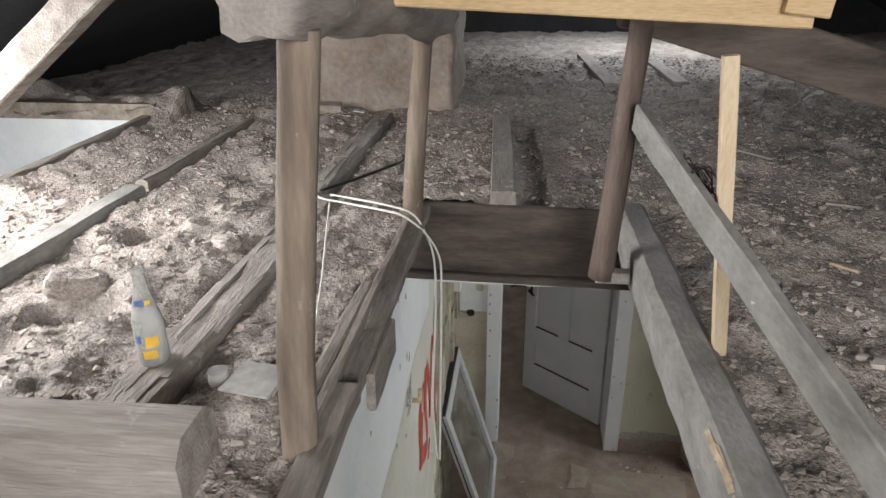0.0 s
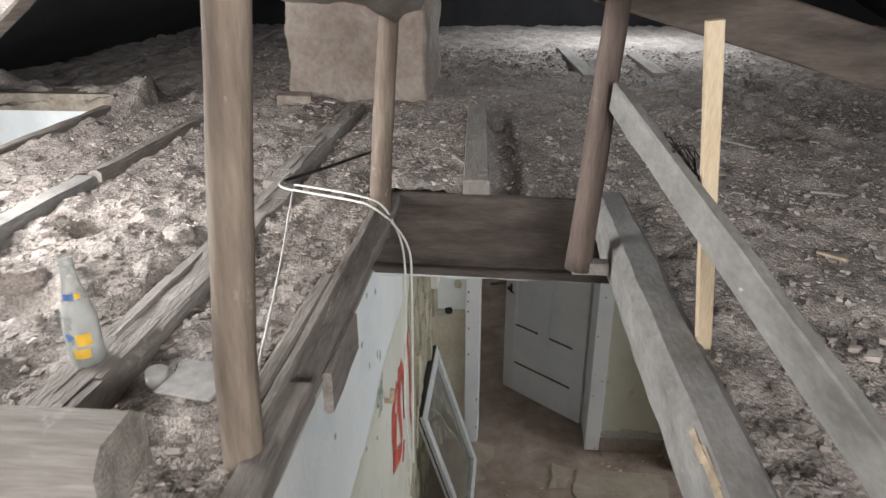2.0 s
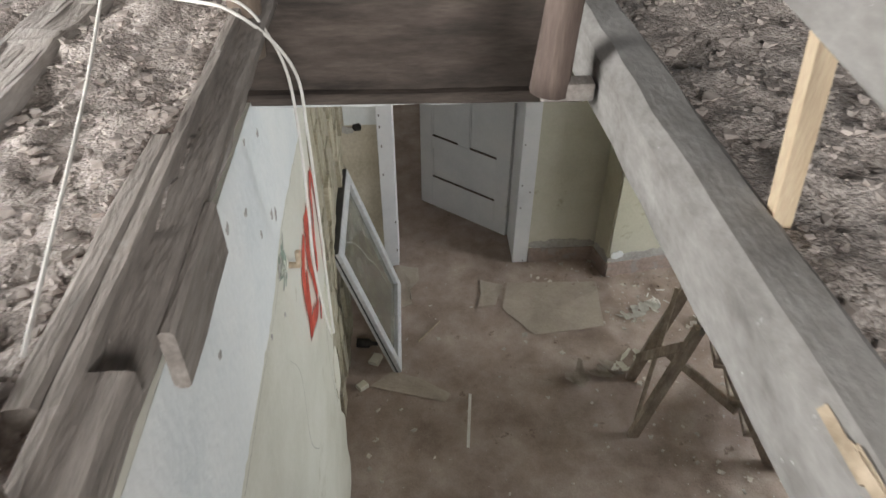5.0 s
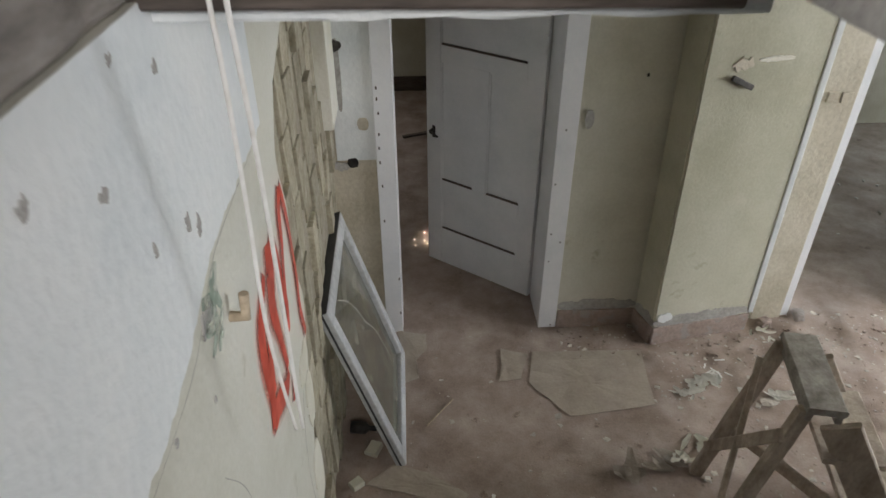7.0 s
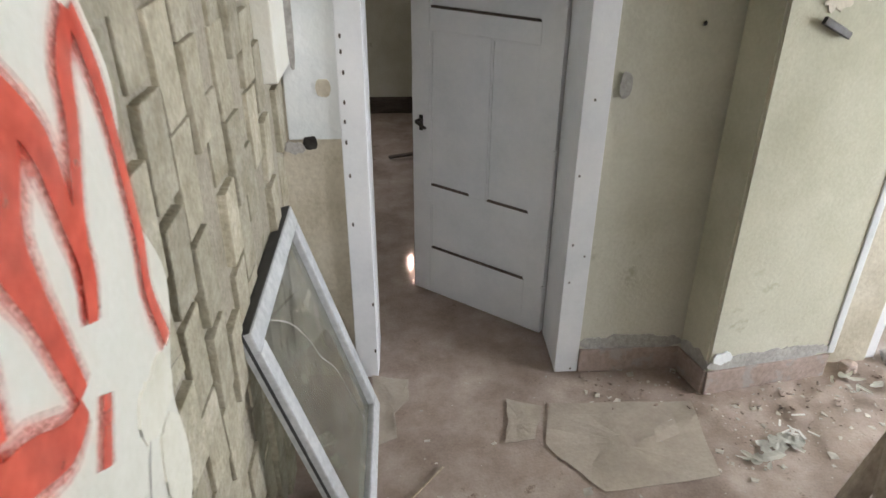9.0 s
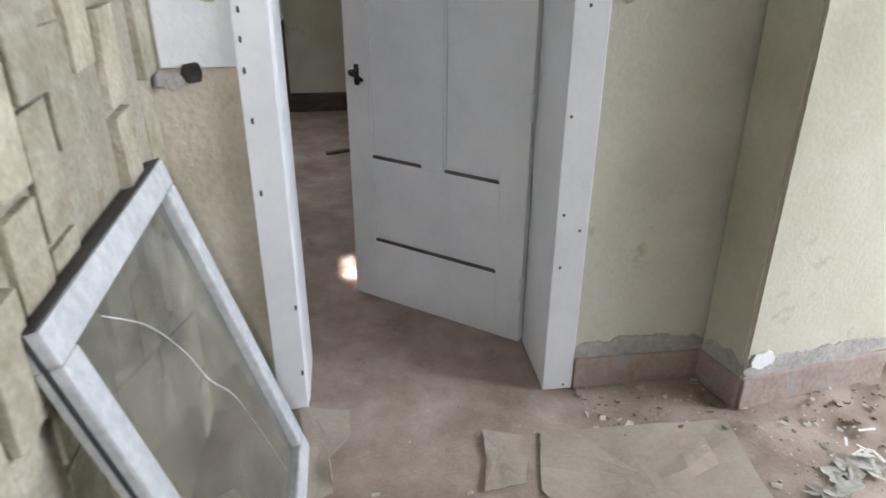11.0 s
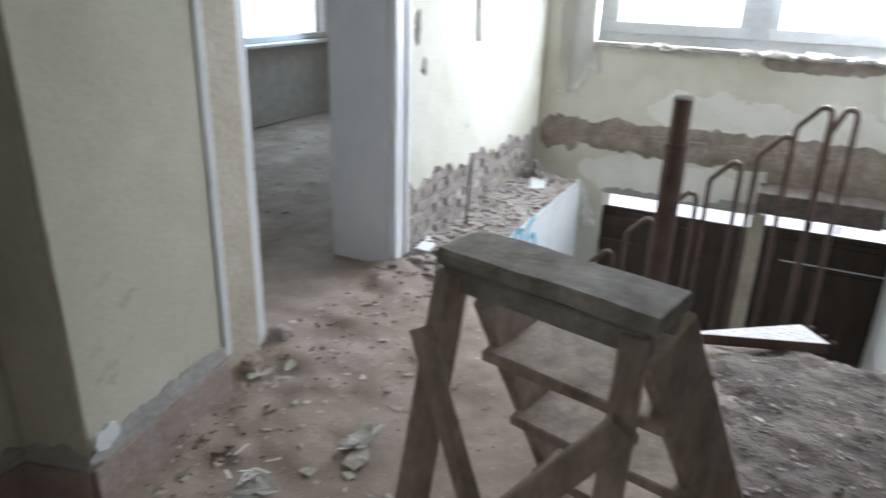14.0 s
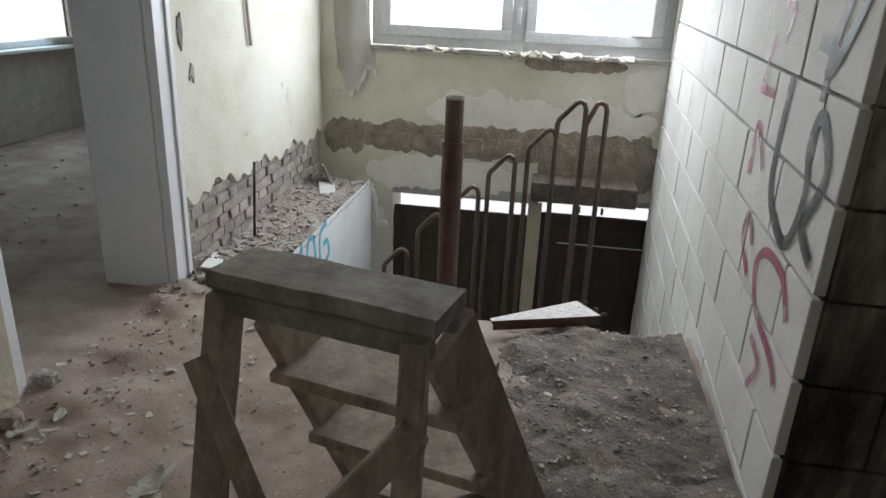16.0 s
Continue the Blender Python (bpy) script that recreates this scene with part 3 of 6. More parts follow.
# out-of-view ceiling, darker than the others so less light bounces forward
slab("ceiling_stair_rear", 0.62, 2.3, -5.4, -2.52, 2.72, 2.80, cement, "unseen corridor ceiling, grey to cut bounced light", "ceiling")
slab("ceiling_fore", -0.33, 0.62, -2.38, 0.0, 2.72, 2.80, bare_plaster, "dirty beige ceiling in front of the door", "ceiling")
slab("ceiling_rooms", -3.0, 7.8, 0.3, 4.4, 2.72, 2.80, plaster, "ceiling of the adjoining rooms", "ceiling")
# closing wall out of view, grey to keep bounce off the door wall
slab("wall_rear", -0.55, 2.5, -5.55, -5.4, 0.0, 2.72, cement, "plain unseen rear wall of the corridor, grey to cut bounced light")
slab("wall_block_core", 2.36, 6.0, -2.74, -2.545, -2.4, 2.72, block_joint, "core of the white block wall")
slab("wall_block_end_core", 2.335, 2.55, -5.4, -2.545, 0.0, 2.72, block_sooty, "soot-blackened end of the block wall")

# adjoining rooms
slab("wall_room_far", 0.6, 5.6, 3.0, 3.15, 0.0, 2.72, plaster, "dim wall of the side room")
# cement instead of plaster: the backlit wall's shade is put into its colour
slab("wall_room_sill", 5.6, 7.6, 3.0, 3.15, 0.0, 0.82, cement, "wall under the side room window, coloured dark grey for its shade")
slab("wall_room_window_head", 5.6, 7.6, 3.0, 3.15, 2.1, 2.72, plaster, "wall above the side room window")
slab("wall_room_window_post", 7.35, 7.6, 3.0, 3.15, 0.82, 2.1, plaster, "wall beside the side room window")
slab("wall_room_end", 7.6, 7.75, 0.0, 3.15, 0.0, 2.72, plaster, "end wall of the side room")
slab("wall_room_front", 6.25, 7.6, 0.0, 0.3, 0.0, 2.72, plaster, "front wall of the side room")
slab("wall_rooms_divide", 1.45, 1.6, 0.3, 4.4, 0.0, 2.72, plaster, "wall between the two rooms")
slab("wall_back_room_far", -0.31, 1.45, 4.2, 4.35, 0.0, 2.72, plaster, "grey far wall of the back room")
slab("wall_back_room_dado", -0.31, 1.45, 4.18, 4.2, 0.0, 0.17, dark_wood, "dark skirting of the back room")
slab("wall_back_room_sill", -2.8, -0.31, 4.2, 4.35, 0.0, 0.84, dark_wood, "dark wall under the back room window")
slab("wall_back_room_head", -2.8, -0.31, 4.2, 4.35, 2.1, 2.72, plaster, "wall above the back room window")
slab("wall_back_room_left", -2.95, -2.8, 0.0, 4.35, 0.0, 2.72, plaster, "left wall of the back room")
slab("wall_back_room_front", -2.8, -0.55, 0.15, 0.3, 0.0, 2.72, plaster, "front wall of the back room")

# daylight outside the windows
for k, (x0, x1, y0, y1, z0, z1) in enumerate(((7.0, 7.05, -4, 1.0, -1.5, 4), (5.0, 9, 4.4, 4.45, 0.2, 3), (-3.2, 0.2, 5.2, 5.25, 0.2, 3.2))):
    structure("backdrop", box(x0, x1, y0, y1, z0, z1), daylight, "plain bright overcast sky outside", "sky")


# ---- brickwork ----
def brick_mesh(name, l, h, d, seed, mat):
    bm = box(-l / 2, l / 2, -d / 2, d / 2, -h / 2, h / 2, 0.004)
    for v in bm.verts:
        v.co += Vector((noise.noise(v.co * 30 + Vector((seed, 0, 0))), noise.noise(v.co * 30 + Vector((0, seed, 0))), noise.noise(v.co * 30 + Vector((0, 0, seed))))) * 0.005
    me = bpy.data.meshes.new(name)
    bm.to_mesh(me)
    bm.free()
    me.materials.append(mat)
    return me


# ---- block wall of large white blocks ----
def block_wall():
    rng = random.Random(4)
    host = bpy.data.objects["wall_block_core"]
    for row in range(20):
        z0 = -2.112 + 0.241 * row
        z1 = min(z0 + 0.229, 2.715)
        x, first = 2.335, True
        while x < 5.915:
            length = (0.24 if row % 2 else 0.49) if first else 0.49
            first = False
            x1 = min(x + length, 5.915)
            if x1 - x > 0.04 and z1 > z0 + 0.03:
                bm = box(x, x1 - 0.012, -2.552, -2.52 + rng.uniform(-0.002, 0.002), z0, z1, 0.004)
                part("block", bm, block_white, host)
            x = x1
    host = bpy.data.objects["wall_block_end_core"]
    for row in range(11):
        z0 = 0.057 + 0.241 * row
        z1 = min(z0 + 0.233, 2.715)
        y = -2.553
        k = row % 2
        while y > -5.35:
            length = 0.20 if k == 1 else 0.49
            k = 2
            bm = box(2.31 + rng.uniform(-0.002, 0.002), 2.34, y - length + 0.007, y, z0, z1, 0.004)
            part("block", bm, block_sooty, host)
            y -= length


# ---- doors, openings and windows ----
def casing(name, x0, x1, y0, y1, z0, z1, label, category="door frame"):
    return structure(name, box(x0, x1, y0, y1, z0, z1, 0.004), white_paint, label, category)


casing("door_frame_left", -0.105, 0.0, -0.03, 0.02, 0.0, 2.06, "white painted door casing with chipped hinge side")
casing("door_frame_left_lining", -0.03, 0.003, 0.02, 0.29, 0.0, 2.06, "white painted door lining")
casing("door_frame_right", 0.88, 0.995, -0.032, 0.012, 0.0, 2.06, "white painted door casing, chipped at its foot")
casing("door_frame_right_lining", 0.882, 0.94, 0.012, 0.31, 0.0, 2.06, "white painted door lining")
casing("door_frame_head", -0.105, 1.03, -0.04, 0.29, 2.06, 2.16, "white painted door head")
casing("opening_frame_left", 2.50, 2.56, -0.01, 0.31, 0.0, 2.10, "white painted opening lining", "door frame")
casing("opening_frame_right_lining", 3.545, 3.60, -0.01, 0.33, 0.0, 2.10, "broad white painted lining of the opening", "door frame")
casing("opening_frame_right", 3.56, 3.68, -0.06, -0.012, 0.0, 2.10, "white moulded casing of the opening", "door frame")
casing("opening_frame_right_bead", 3.655, 3.69, -0.072, -0.055, 0.0, 2.10, "white moulded casing edge", "door frame")
casing("opening_frame_head", 2.50, 3.68, -0.02, 0.31, 2.10, 2.18, "white painted opening head", "door frame")
structure("trim_stripped_strip", box(2.30, 2.50, -0.028, 0.0, 0.0, 2.1, 0.006), bare_plaster, "stripped brownish strip where the casing was torn off", "wall")


def panel_door():
    w, h, t = 0.845, 2.0, 0.042
    door = thing("door_1", "white painted panelled wooden door standing ajar", "door", (0.872, 0.302, 0.012), kind="structure")
    door.matrix_world = pose(0.872, 0.302, 0.012, 0, 0, 180 - 38.6)
    stile, top_rail, lock, bottom = 0.115, 0.12, 0.10, 0.295
    rows = [(0.0, bottom), (0.585, 0.585 + lock), (1.52, 1.52 + 0.10), (h - top_rail, h)]
    bm = bmesh.new()
    for x0, x1 in ((0, stile), (w - stile, w)):
        add_box(bm, x0, x1, -t / 2, t / 2, 0, h, 0.004)
    for z0, z1 in rows:
        add_box(bm, stile, w - stile, -t / 2 + 0.001, t / 2 - 0.001, z0, z1, 0.003)
    add_box(bm, w / 2 - 0.05, w / 2 + 0.05, -t / 2 + 0.001, t / 2 - 0.001, 0.685, 1.52, 0.003)
    part("frame", bm, white_paint, door)
    fields = [(stile, w - stile, bottom, 0.585), (stile, w / 2 - 0.05, 0.685, 1.52), (w / 2 + 0.05, w - stile, 0.685, 1.52), (stile, w - stile, 1.62, h - top_rail)]
    for x0, x1, z0, z1 in fields:
        part("panel", box(x0 - 0.004, x1 + 0.004, -0.008, 0.008, z0 - 0.004, z1 + 0.004, 0.002), white_paint, door)
        bm = bmesh.new()
        for s in (-1, 1):
            y0, y1 = sorted((s * 0.009, s * 0.017))
            add_box(bm, x0, x0 + 0.012, y0, y1, z0, z1, 0.003)
            add_box(bm, x1 - 0.012, x1, y0, y1, z0, z1, 0.003)
            add_box(bm, x0, x1, y0, y1, z1 - 0.012, z1, 0.003)
        part("moulding", bm, white_paint, door)
        part("dark_ledge", box(x0 + 0.006, x1 - 0.006, 0.0085, 0.019, z0 - 0.002, z0 + 0.012, 0.003), dark_wood, door, "dark strip on the panel's lower moulding")
    handle = part("door_handle", box(w - 0.072, w - 0.048, t / 2, t / 2 + 0.006, 0.99, 1.075, 0.004), black_iron, door, "blackened iron lock plate and lever")
    part("lever", log([(w - 0.06, t / 2, 1.05), (w - 0.06, t / 2 + 0.045, 1.05), (w - 0.064, t / 2 + 0.05, 1.048), (w - 0.125, t / 2 + 0.05, 1.025)], [0.009, 0.009, 0.010, 0.007], 3, 8, 0.1, 0.02), black_iron, handle)
    for z in (0.25, 1.0, 1.75):
        part("hinge", log([(0.0, t / 2 + 0.004, z - 0.05), (0.0, t / 2 + 0.004, z + 0.05)], [0.009, 0.009], 1, 8, 0.02), white_paint, door)


panel_door()


def stair_window():
    w = thing("window_1", "white plastic two-sash window, grimy, flooded with daylight", "window", (6.0, -1.54, 1.08), kind="structure")
    y0, y1, z0, z1 = -1.11, 1.11, -0.01, 1.22
    bm = bmesh.new()
    for a, b, c, d in ((y0, y1, z0, z0 + 0.07), (y0, y1, z1 - 0.07, z1), (y0, y0 + 0.07, z0 + 0.07, z1 - 0.07), (y1 - 0.07, y1, z0 + 0.07, z1 - 0.07), (-0.05, 0.05, z0 + 0.07, z1 - 0.07)):
        add_box(bm, -0.04, 0.04, a, b, c, d, 0.006)
    part("window_frame", bm, pvc, w)
    for a, b in ((y0 + 0.07, -0.05), (0.05, y1 - 0.07)):
        bm = bmesh.new()
        for p, q, r, s in ((a, b, z0 + 0.07, z0 + 0.15), (a, b, z1 - 0.15, z1 - 0.07), (a, a + 0.08, z0 + 0.15, z1 - 0.15), (b - 0.08, b, z0 + 0.15, z1 - 0.15)):
            add_box(bm, -0.06, 0.02, p, q, r, s, 0.008)
        sash = part("sash", bm, pvc, w)
        pane = part("pane", box(-0.012, -0.004, a + 0.07, b - 0.07, z0 + 0.14, z1 - 0.14), glass("clear_pane", (0.97, 0.98, 0.98), 0.0), sash)
        pane.visible_shadow = False
    part("handle", box(-0.085, -0.06, -0.015, 0.015, 0.18, 0.30, 0.006), pvc, w, "white window handle")
    part("window_sill", box(-0.11, -0.04, y0, y1, -0.045, -0.012, 0.006), cement, w, "broken mortar ledge under the window")


stair_window()
for nm, x0, x1, y, z0, z1, lab in (("window_2", 5.6, 7.35, 3.04, 0.82, 2.1, "white window of the side room"), ("window_3", -2.7, -0.31, 4.24, 0.84, 2.1, "white window of the back room")):
    wd = thing(nm, lab + ", overexposed by daylight", "window", ((x0 + x1) / 2, y, z0), kind="structure")
    half = (x1 - x0) / 2
    bm = bmesh.new()
    for a, b, c, d in ((-half, half, 0, 0.06), (-half, half, z1 - z0 - 0.06, z1 - z0), (-half, -half + 0.06, 0.06, z1 - z0 - 0.06), (half - 0.06, half, 0.06, z1 - z0 - 0.06)):
        add_box(bm, a, b, -0.03, 0.05, c, d, 0.006)
    part("window_frame", bm, pvc, wd)
    part("window_sill", box(-half, half, -0.16, -0.03, -0.03, 0.0, 0.005), pvc, wd)
    if nm == "window_3":
        for k in range(22):
            part("blind_slat", box(-half + 0.06, half - 0.06, -0.018, 0.018, -0.001, 0.001, 0, pose(0, -0.05, 0.07 + 0.052 * k, 35)), pvc, wd, "white slat of a window blind")


def gate():
    g = thing("gate", "dark brown boarded double gate with light gaps above", "gate", (6.02, -1.7, -2.4))
    for y0, y1, top in ((-1.09, -0.12, 2.225), (-0.04, 1.09, 2.185)):
        leaf = part("leaf", box(-0.02, 0.02, y0, y1, 0.0, top, 0.004), gate_wood, g)
        n = 6
        for i in range(n):
            a, b = y0 + (y1 - y0) * i / n, y0 + (y1 - y0) * (i + 1) / n - 0.006
            part("board", box(-0.034, -0.02, a, b, 0.02, top - 0.03, 0.003), gate_wood, leaf)
        for z in (top - 0.16, top - 0.36, 0.9):
            part("rail", box(-0.05, -0.034, y0, y1, z, z + 0.09, 0.004), gate_wood, leaf)
    # white strip draws the bright line of a lit edge on the dark leaf
    part("painted_light_line", box(-0.045, -0.036, -0.98, -0.28, 1.985, 1.995, 0.001), pvc, g, "thin pale strip painted as a lit edge")
    part("middle_post", box(-0.06, 0.02, -0.135, -0.025, 0.0, 2.3, 0.005), bare_plaster, g, "pale wooden middle post")
    part("muntin", box(-0.03, 0.0, -0.44, -0.42, 2.25, 2.3, 0.002), gate_wood, g)
    part("muntin", box(-0.03, 0.0, -0.62, -0.60, 2.25, 2.3, 0.002), gate_wood, g)


gate()


# ---- attic ----
AZ = 3.0
JOISTS = ((-0.625, 0.12), (-1.35, 0.09))


def attic_height(x, y):
    h = 0.016 * fbm(x, y, 11, 1.5, 5) + 0.015 * fbm(x, y, 12, 9, 5, 0.62) + 0.006 * np.abs(fbm(x, y, 16, 22, 3, 0.6))
    for cx, cy, r, d in ((-1.07, -2.75, 0.085, 0.085), (-1.02, -3.28, 0.09, 0.085), (-1.15, -3.5, 0.08, 0.08), (1.5, -1.4, 0.16, 0.06), (1.72, -0.15, 0.15, 0.05),
                         (-1.0, -2.1, 0.08, 0.03), (-0.75, -2.45, 0.09, 0.03), (0.95, -1.9, 0.14, 0.03)):
        h = h - d * np.exp(-((((x - cx) / 1.3) ** 2 + (y - cy) ** 2) / r ** 2) ** 2 * np.clip(1 + 0.8 * fbm(x, y, 15, 12, 3), 0.5, 2))
    for cx, w in JOISTS:
        h = h - 0.030 * np.exp(-((x - cx) / (w * 0.55)) ** 4) * (y < -1.0)
    h = h - 0.06 * np.exp(-((x - (0.175 - 0.048 * (y + 2.4))) / 0.05) ** 4) * (y > -2.45) * (y < -1.25)
    h = h + 0.02 * np.exp(-((x + 0.95) ** 2 / 0.03 + (y + 3.15) ** 2 / 0.2))
    broken = np.exp(-((y + 1.08) / 0.16) ** 2) * (x < -1.75)
    h = h + broken * (0.12 + 0.08 * fbm(x, y, 14, 4, 4))
    return AZ - 0.012 + h


def attic_keep(x, y):
    hatch = (x > -0.225) & (x < 0.55 - 0.027 * (y + 2.44)) & (y > -5.3) & (y < -2.40)
    eaves = (x < -1.87 + 0.01 * np.sin(y * 8)) & (y < -1.25 + 0.02 * np.sin(x * 11) + 0.015 * np.sin(x * 29))
    return ~hatch & ~eaves


tagged(ground_sheet("floor_attic", -3.2, 4.2, -6.5, 3.2, 0.016, attic_height, attic_keep, rubble),
       "attic floor of dry clay, grit and rubble", "floor", kind="structure")
slab("attic_deck", -1.87, -0.30, -6.5, 3.2, 2.80, 2.88, dark_wood, "board deck under the attic rubble", "floor")
slab("attic_deck_right", 0.62, 4.2, -6.5, 3.2, 2.80, 2.88, dark_wood, "board deck under the attic rubble", "floor")
slab("attic_deck_fore", -0.30, 0.62, -2.36, 3.2, 2.80, 2.88, dark_wood, "board deck under the attic rubble", "floor")
slab("attic_deck_rear", -0.30, 0.62, -6.5, -5.3, 2.72, 2.92, dark_wood, "board deck behind the hatch", "floor")
slab("attic_deck_eaves", -3.2, -1.87, -1.10, 3.2, 2.80, 2.88, dark_wood, "board deck near the eaves", "floor")
structure("trim_eaves_board", timber((-1.88, -6.4, 2.96), (-1.91, -1.05, 2.97), 0.05, 0.10, seed=3), old_wood, "dusty edge board along the eaves gap", "board")
slab("wall_eaves", -3.2, -1.88, -1.23, -1.10, 2.0, 2.985, whitewash, "sunlit white plaster wall in the gap at the eaves")
slab("wall_eaves_top", -3.2, -1.86, -1.238, -1.10, 2.985, 3.075, bare_masonry, "broken brown masonry on top of the eaves wall")
slab("wall_eaves_outer", -3.3, -3.15, -6.5, -1.1, 2.0, 3.02, whitewash, "outer wall under the eaves")
slab("eaves_bottom", -3.2, -1.87, -6.5, -1.1, 1.9, 2.0, whitewash, "white ledge in the eaves gap", "floor")
slab("wall_eaves_inner", -1.86, -1.80, -6.5, -0.98, 2.0, 2.80, dark_wood, "side of the attic deck")


# roof, dark underside
RIDGE = (0.25, 5.1)
def on_left(f):
    return RIDGE[0] + (-3.3 - RIDGE[0]) * f, RIDGE[1] + (2.95 - RIDGE[1]) * f


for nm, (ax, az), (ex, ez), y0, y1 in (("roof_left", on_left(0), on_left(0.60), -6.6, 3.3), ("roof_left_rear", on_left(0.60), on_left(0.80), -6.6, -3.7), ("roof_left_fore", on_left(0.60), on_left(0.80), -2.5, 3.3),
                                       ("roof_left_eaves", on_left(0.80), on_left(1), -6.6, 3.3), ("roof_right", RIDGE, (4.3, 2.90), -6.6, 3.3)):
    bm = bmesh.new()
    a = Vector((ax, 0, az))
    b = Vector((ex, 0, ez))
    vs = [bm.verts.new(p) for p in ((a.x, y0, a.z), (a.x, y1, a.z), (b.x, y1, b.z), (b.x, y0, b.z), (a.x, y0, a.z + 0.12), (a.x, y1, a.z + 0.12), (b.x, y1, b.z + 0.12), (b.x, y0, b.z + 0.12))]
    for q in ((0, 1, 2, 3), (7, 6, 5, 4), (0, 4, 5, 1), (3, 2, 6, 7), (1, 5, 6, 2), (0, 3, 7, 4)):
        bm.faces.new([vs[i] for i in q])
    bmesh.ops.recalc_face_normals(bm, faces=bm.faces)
    structure(nm, bm, roof_dark, "near-black roof underside", "roof")
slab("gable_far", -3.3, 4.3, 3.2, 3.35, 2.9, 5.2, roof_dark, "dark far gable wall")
# out-of-view gable; its opening is invented to let the fill lamp in
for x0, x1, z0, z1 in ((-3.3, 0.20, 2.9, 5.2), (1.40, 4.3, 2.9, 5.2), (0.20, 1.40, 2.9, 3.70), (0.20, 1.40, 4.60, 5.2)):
    slab("gable_rear", x0, x1, -6.65, -6.5, z0, z1, roof_dark, "dark unseen rear gable wall with an opening added for the lamp")


def single(name, bm, mat, label, category, group=""):
    return tagged(part(name, bm, mat), label, category, group)


# chimney
def chimney():
    bm = bmesh.new()
    n = 26
    x0, x1, y0, y1 = -1.04, -0.28, -0.86, -0.16
    loop = [(x0 + (x1 - x0) * i / n, y0) for i in range(n)] + [(x1, y0 + (y1 - y0) * i / n) for i in range(n)] + [(x1 - (x1 - x0) * i / n, y1) for i in range(n)] + [(x0, y1 - (y1 - y0) * i / n) for i in range(n)]
    rows = []
    for k in range(60):
        z = 2.95 + 1.95 * k / 59
        row = []
        for x, y in loop:
            d = Vector((x - (x0 + x1) / 2, y - (y0 + y1) / 2, 0)).normalized()
            row.append(bm.verts.new(Vector((x, y, z)) + d * (0.02 * noise.noise((x * 5, y * 5, z * 5)) + 0.012 * noise.noise((x * 19, y * 19, z * 19)))))
        rows.append(row)
    for a, b in zip(rows, rows[1:]):
        for i in range(len(loop)):
            bm.faces.new((a[i], a[(i + 1) % len(loop)], b[(i + 1) % len(loop)], b[i])).smooth = True
    bmesh.ops.recalc_face_normals(bm, faces=bm.faces)
    single("chimney", bm, chimney_plaster, "brick chimney stack roughly coated with brown clay plaster", "chimney")


chimney()

# frame of the hatch
bm = timber((-0.30, -2.41, 2.86), (0.50, -2.41, 2.845), 0.035, 0.275, seed=8)
single("hatch_board", bm, dark_wood, "dusty dark board closing the end of the hatch", "board")
single("hatch_trim", timber((-0.31, -2.43, 2.722), (0.56, -2.43, 2.712), 0.06, 0.03, seed=9), dark_wood, "dark trim under the hatch board", "board")
structure("trim_ceiling_edge", timber((-0.285, -2.405, 2.690), (0.62, -2.405, 2.690), 0.03, 0.022, 0.004, 0.006, seed=10, cuts=0.03), whitewash, "broken white plaster edge of the ceiling at the hatch", "ceiling edge")
right_beam = single("hatch_beam", timber((0.508, -2.44, 2.955), (0.585, -5.3, 2.955), 0.108, 0.145, 0.022, 0.005, seed=1), grey_beam, "worn grey painted hatch beam with a torn edge", "beam")
bm = bmesh.new()
rng = random.Random(3)
for i in range(46):
    y = -3.66 - 0.8 * rng.random() ** 0.7
    size = 0.5 + rng.random()
    add_box(bm, -0.0045 * size, 0.0045 * size, -0.03 * size, 0.035 * size, -0.0015, 0.0015, 0,
            pose(0.508 - 0.027 * (y + 2.44) - 0.0435 + rng.uniform(-0.003, 0.003), y, 3.0168 + rng.uniform(-0.003, 0.003), rng.uniform(-2, 2), -45 + rng.uniform(-6, 6), rng.uniform(-4, 4)))
part("torn_splinters", bm, torn_wood, right_beam, "fresh yellow splinters on the torn edge")
single("hatch_beam", timber((-0.318, -2.44, 2.845), (-0.318, -5.3, 2.845), 0.055, 0.25, 0.01, 0.008, seed=2), side_wood, "dark timber behind the edge of the hatch", "beam")
single("board", timber((-0.212, -2.44, 2.974), (-0.214, -3.58, 2.974), 0.062, 0.036, 0.006, 0.006, seed=42, cuts=0.04), side_wood, "weathered plank along the edge of the hatch", "board")
single("board", timber((-0.238, -2.50, 2.995), (-0.236, -3.74, 2.997), 0.022, 0.045, 0.004, 0.004, seed=4), side_wood, "narrow weathered lath along the hatch", "board")
single("board", timber((-0.176, -3.24, 2.93), (-0.174, -3.49, 2.93), 0.02, 0.10, seed=41), side_wood, "short broken board end hanging into the hatch", "board")
single("board", timber((-0.262, -3.12, 3.0), (-0.268, -3.62, 3.0), 0.034, 0.04, 0.006, 0.004, seed=5), side_wood, "grey lath lying in the grit", "board")
single("board", timber((-0.208, -3.57, 2.985), (-0.215, -5.2, 2.985), 0.062, 0.05, 0.006, 0.005, seed=6, cuts=0.04), side_wood, "weathered plank along the hatch", "board")

# posts and rails
single("post", log([(-0.25, -3.76, 2.86), (-0.235, -3.755, 3.2), (-0.18, -3.75, 3.73)], [0.036, 0.033, 0.031], 1), post_wood, "debarked round pole post, yellowish brown", "post", "posts round the hatch")
single("post", log([(-0.235, -2.58, 2.9), (-0.215, -2.58, 3.2), (-0.178, -2.58, 3.6)], [0.036, 0.033, 0.029], 2), post_wood, "debarked round pole post, slimmer", "post", "posts round the hatch")
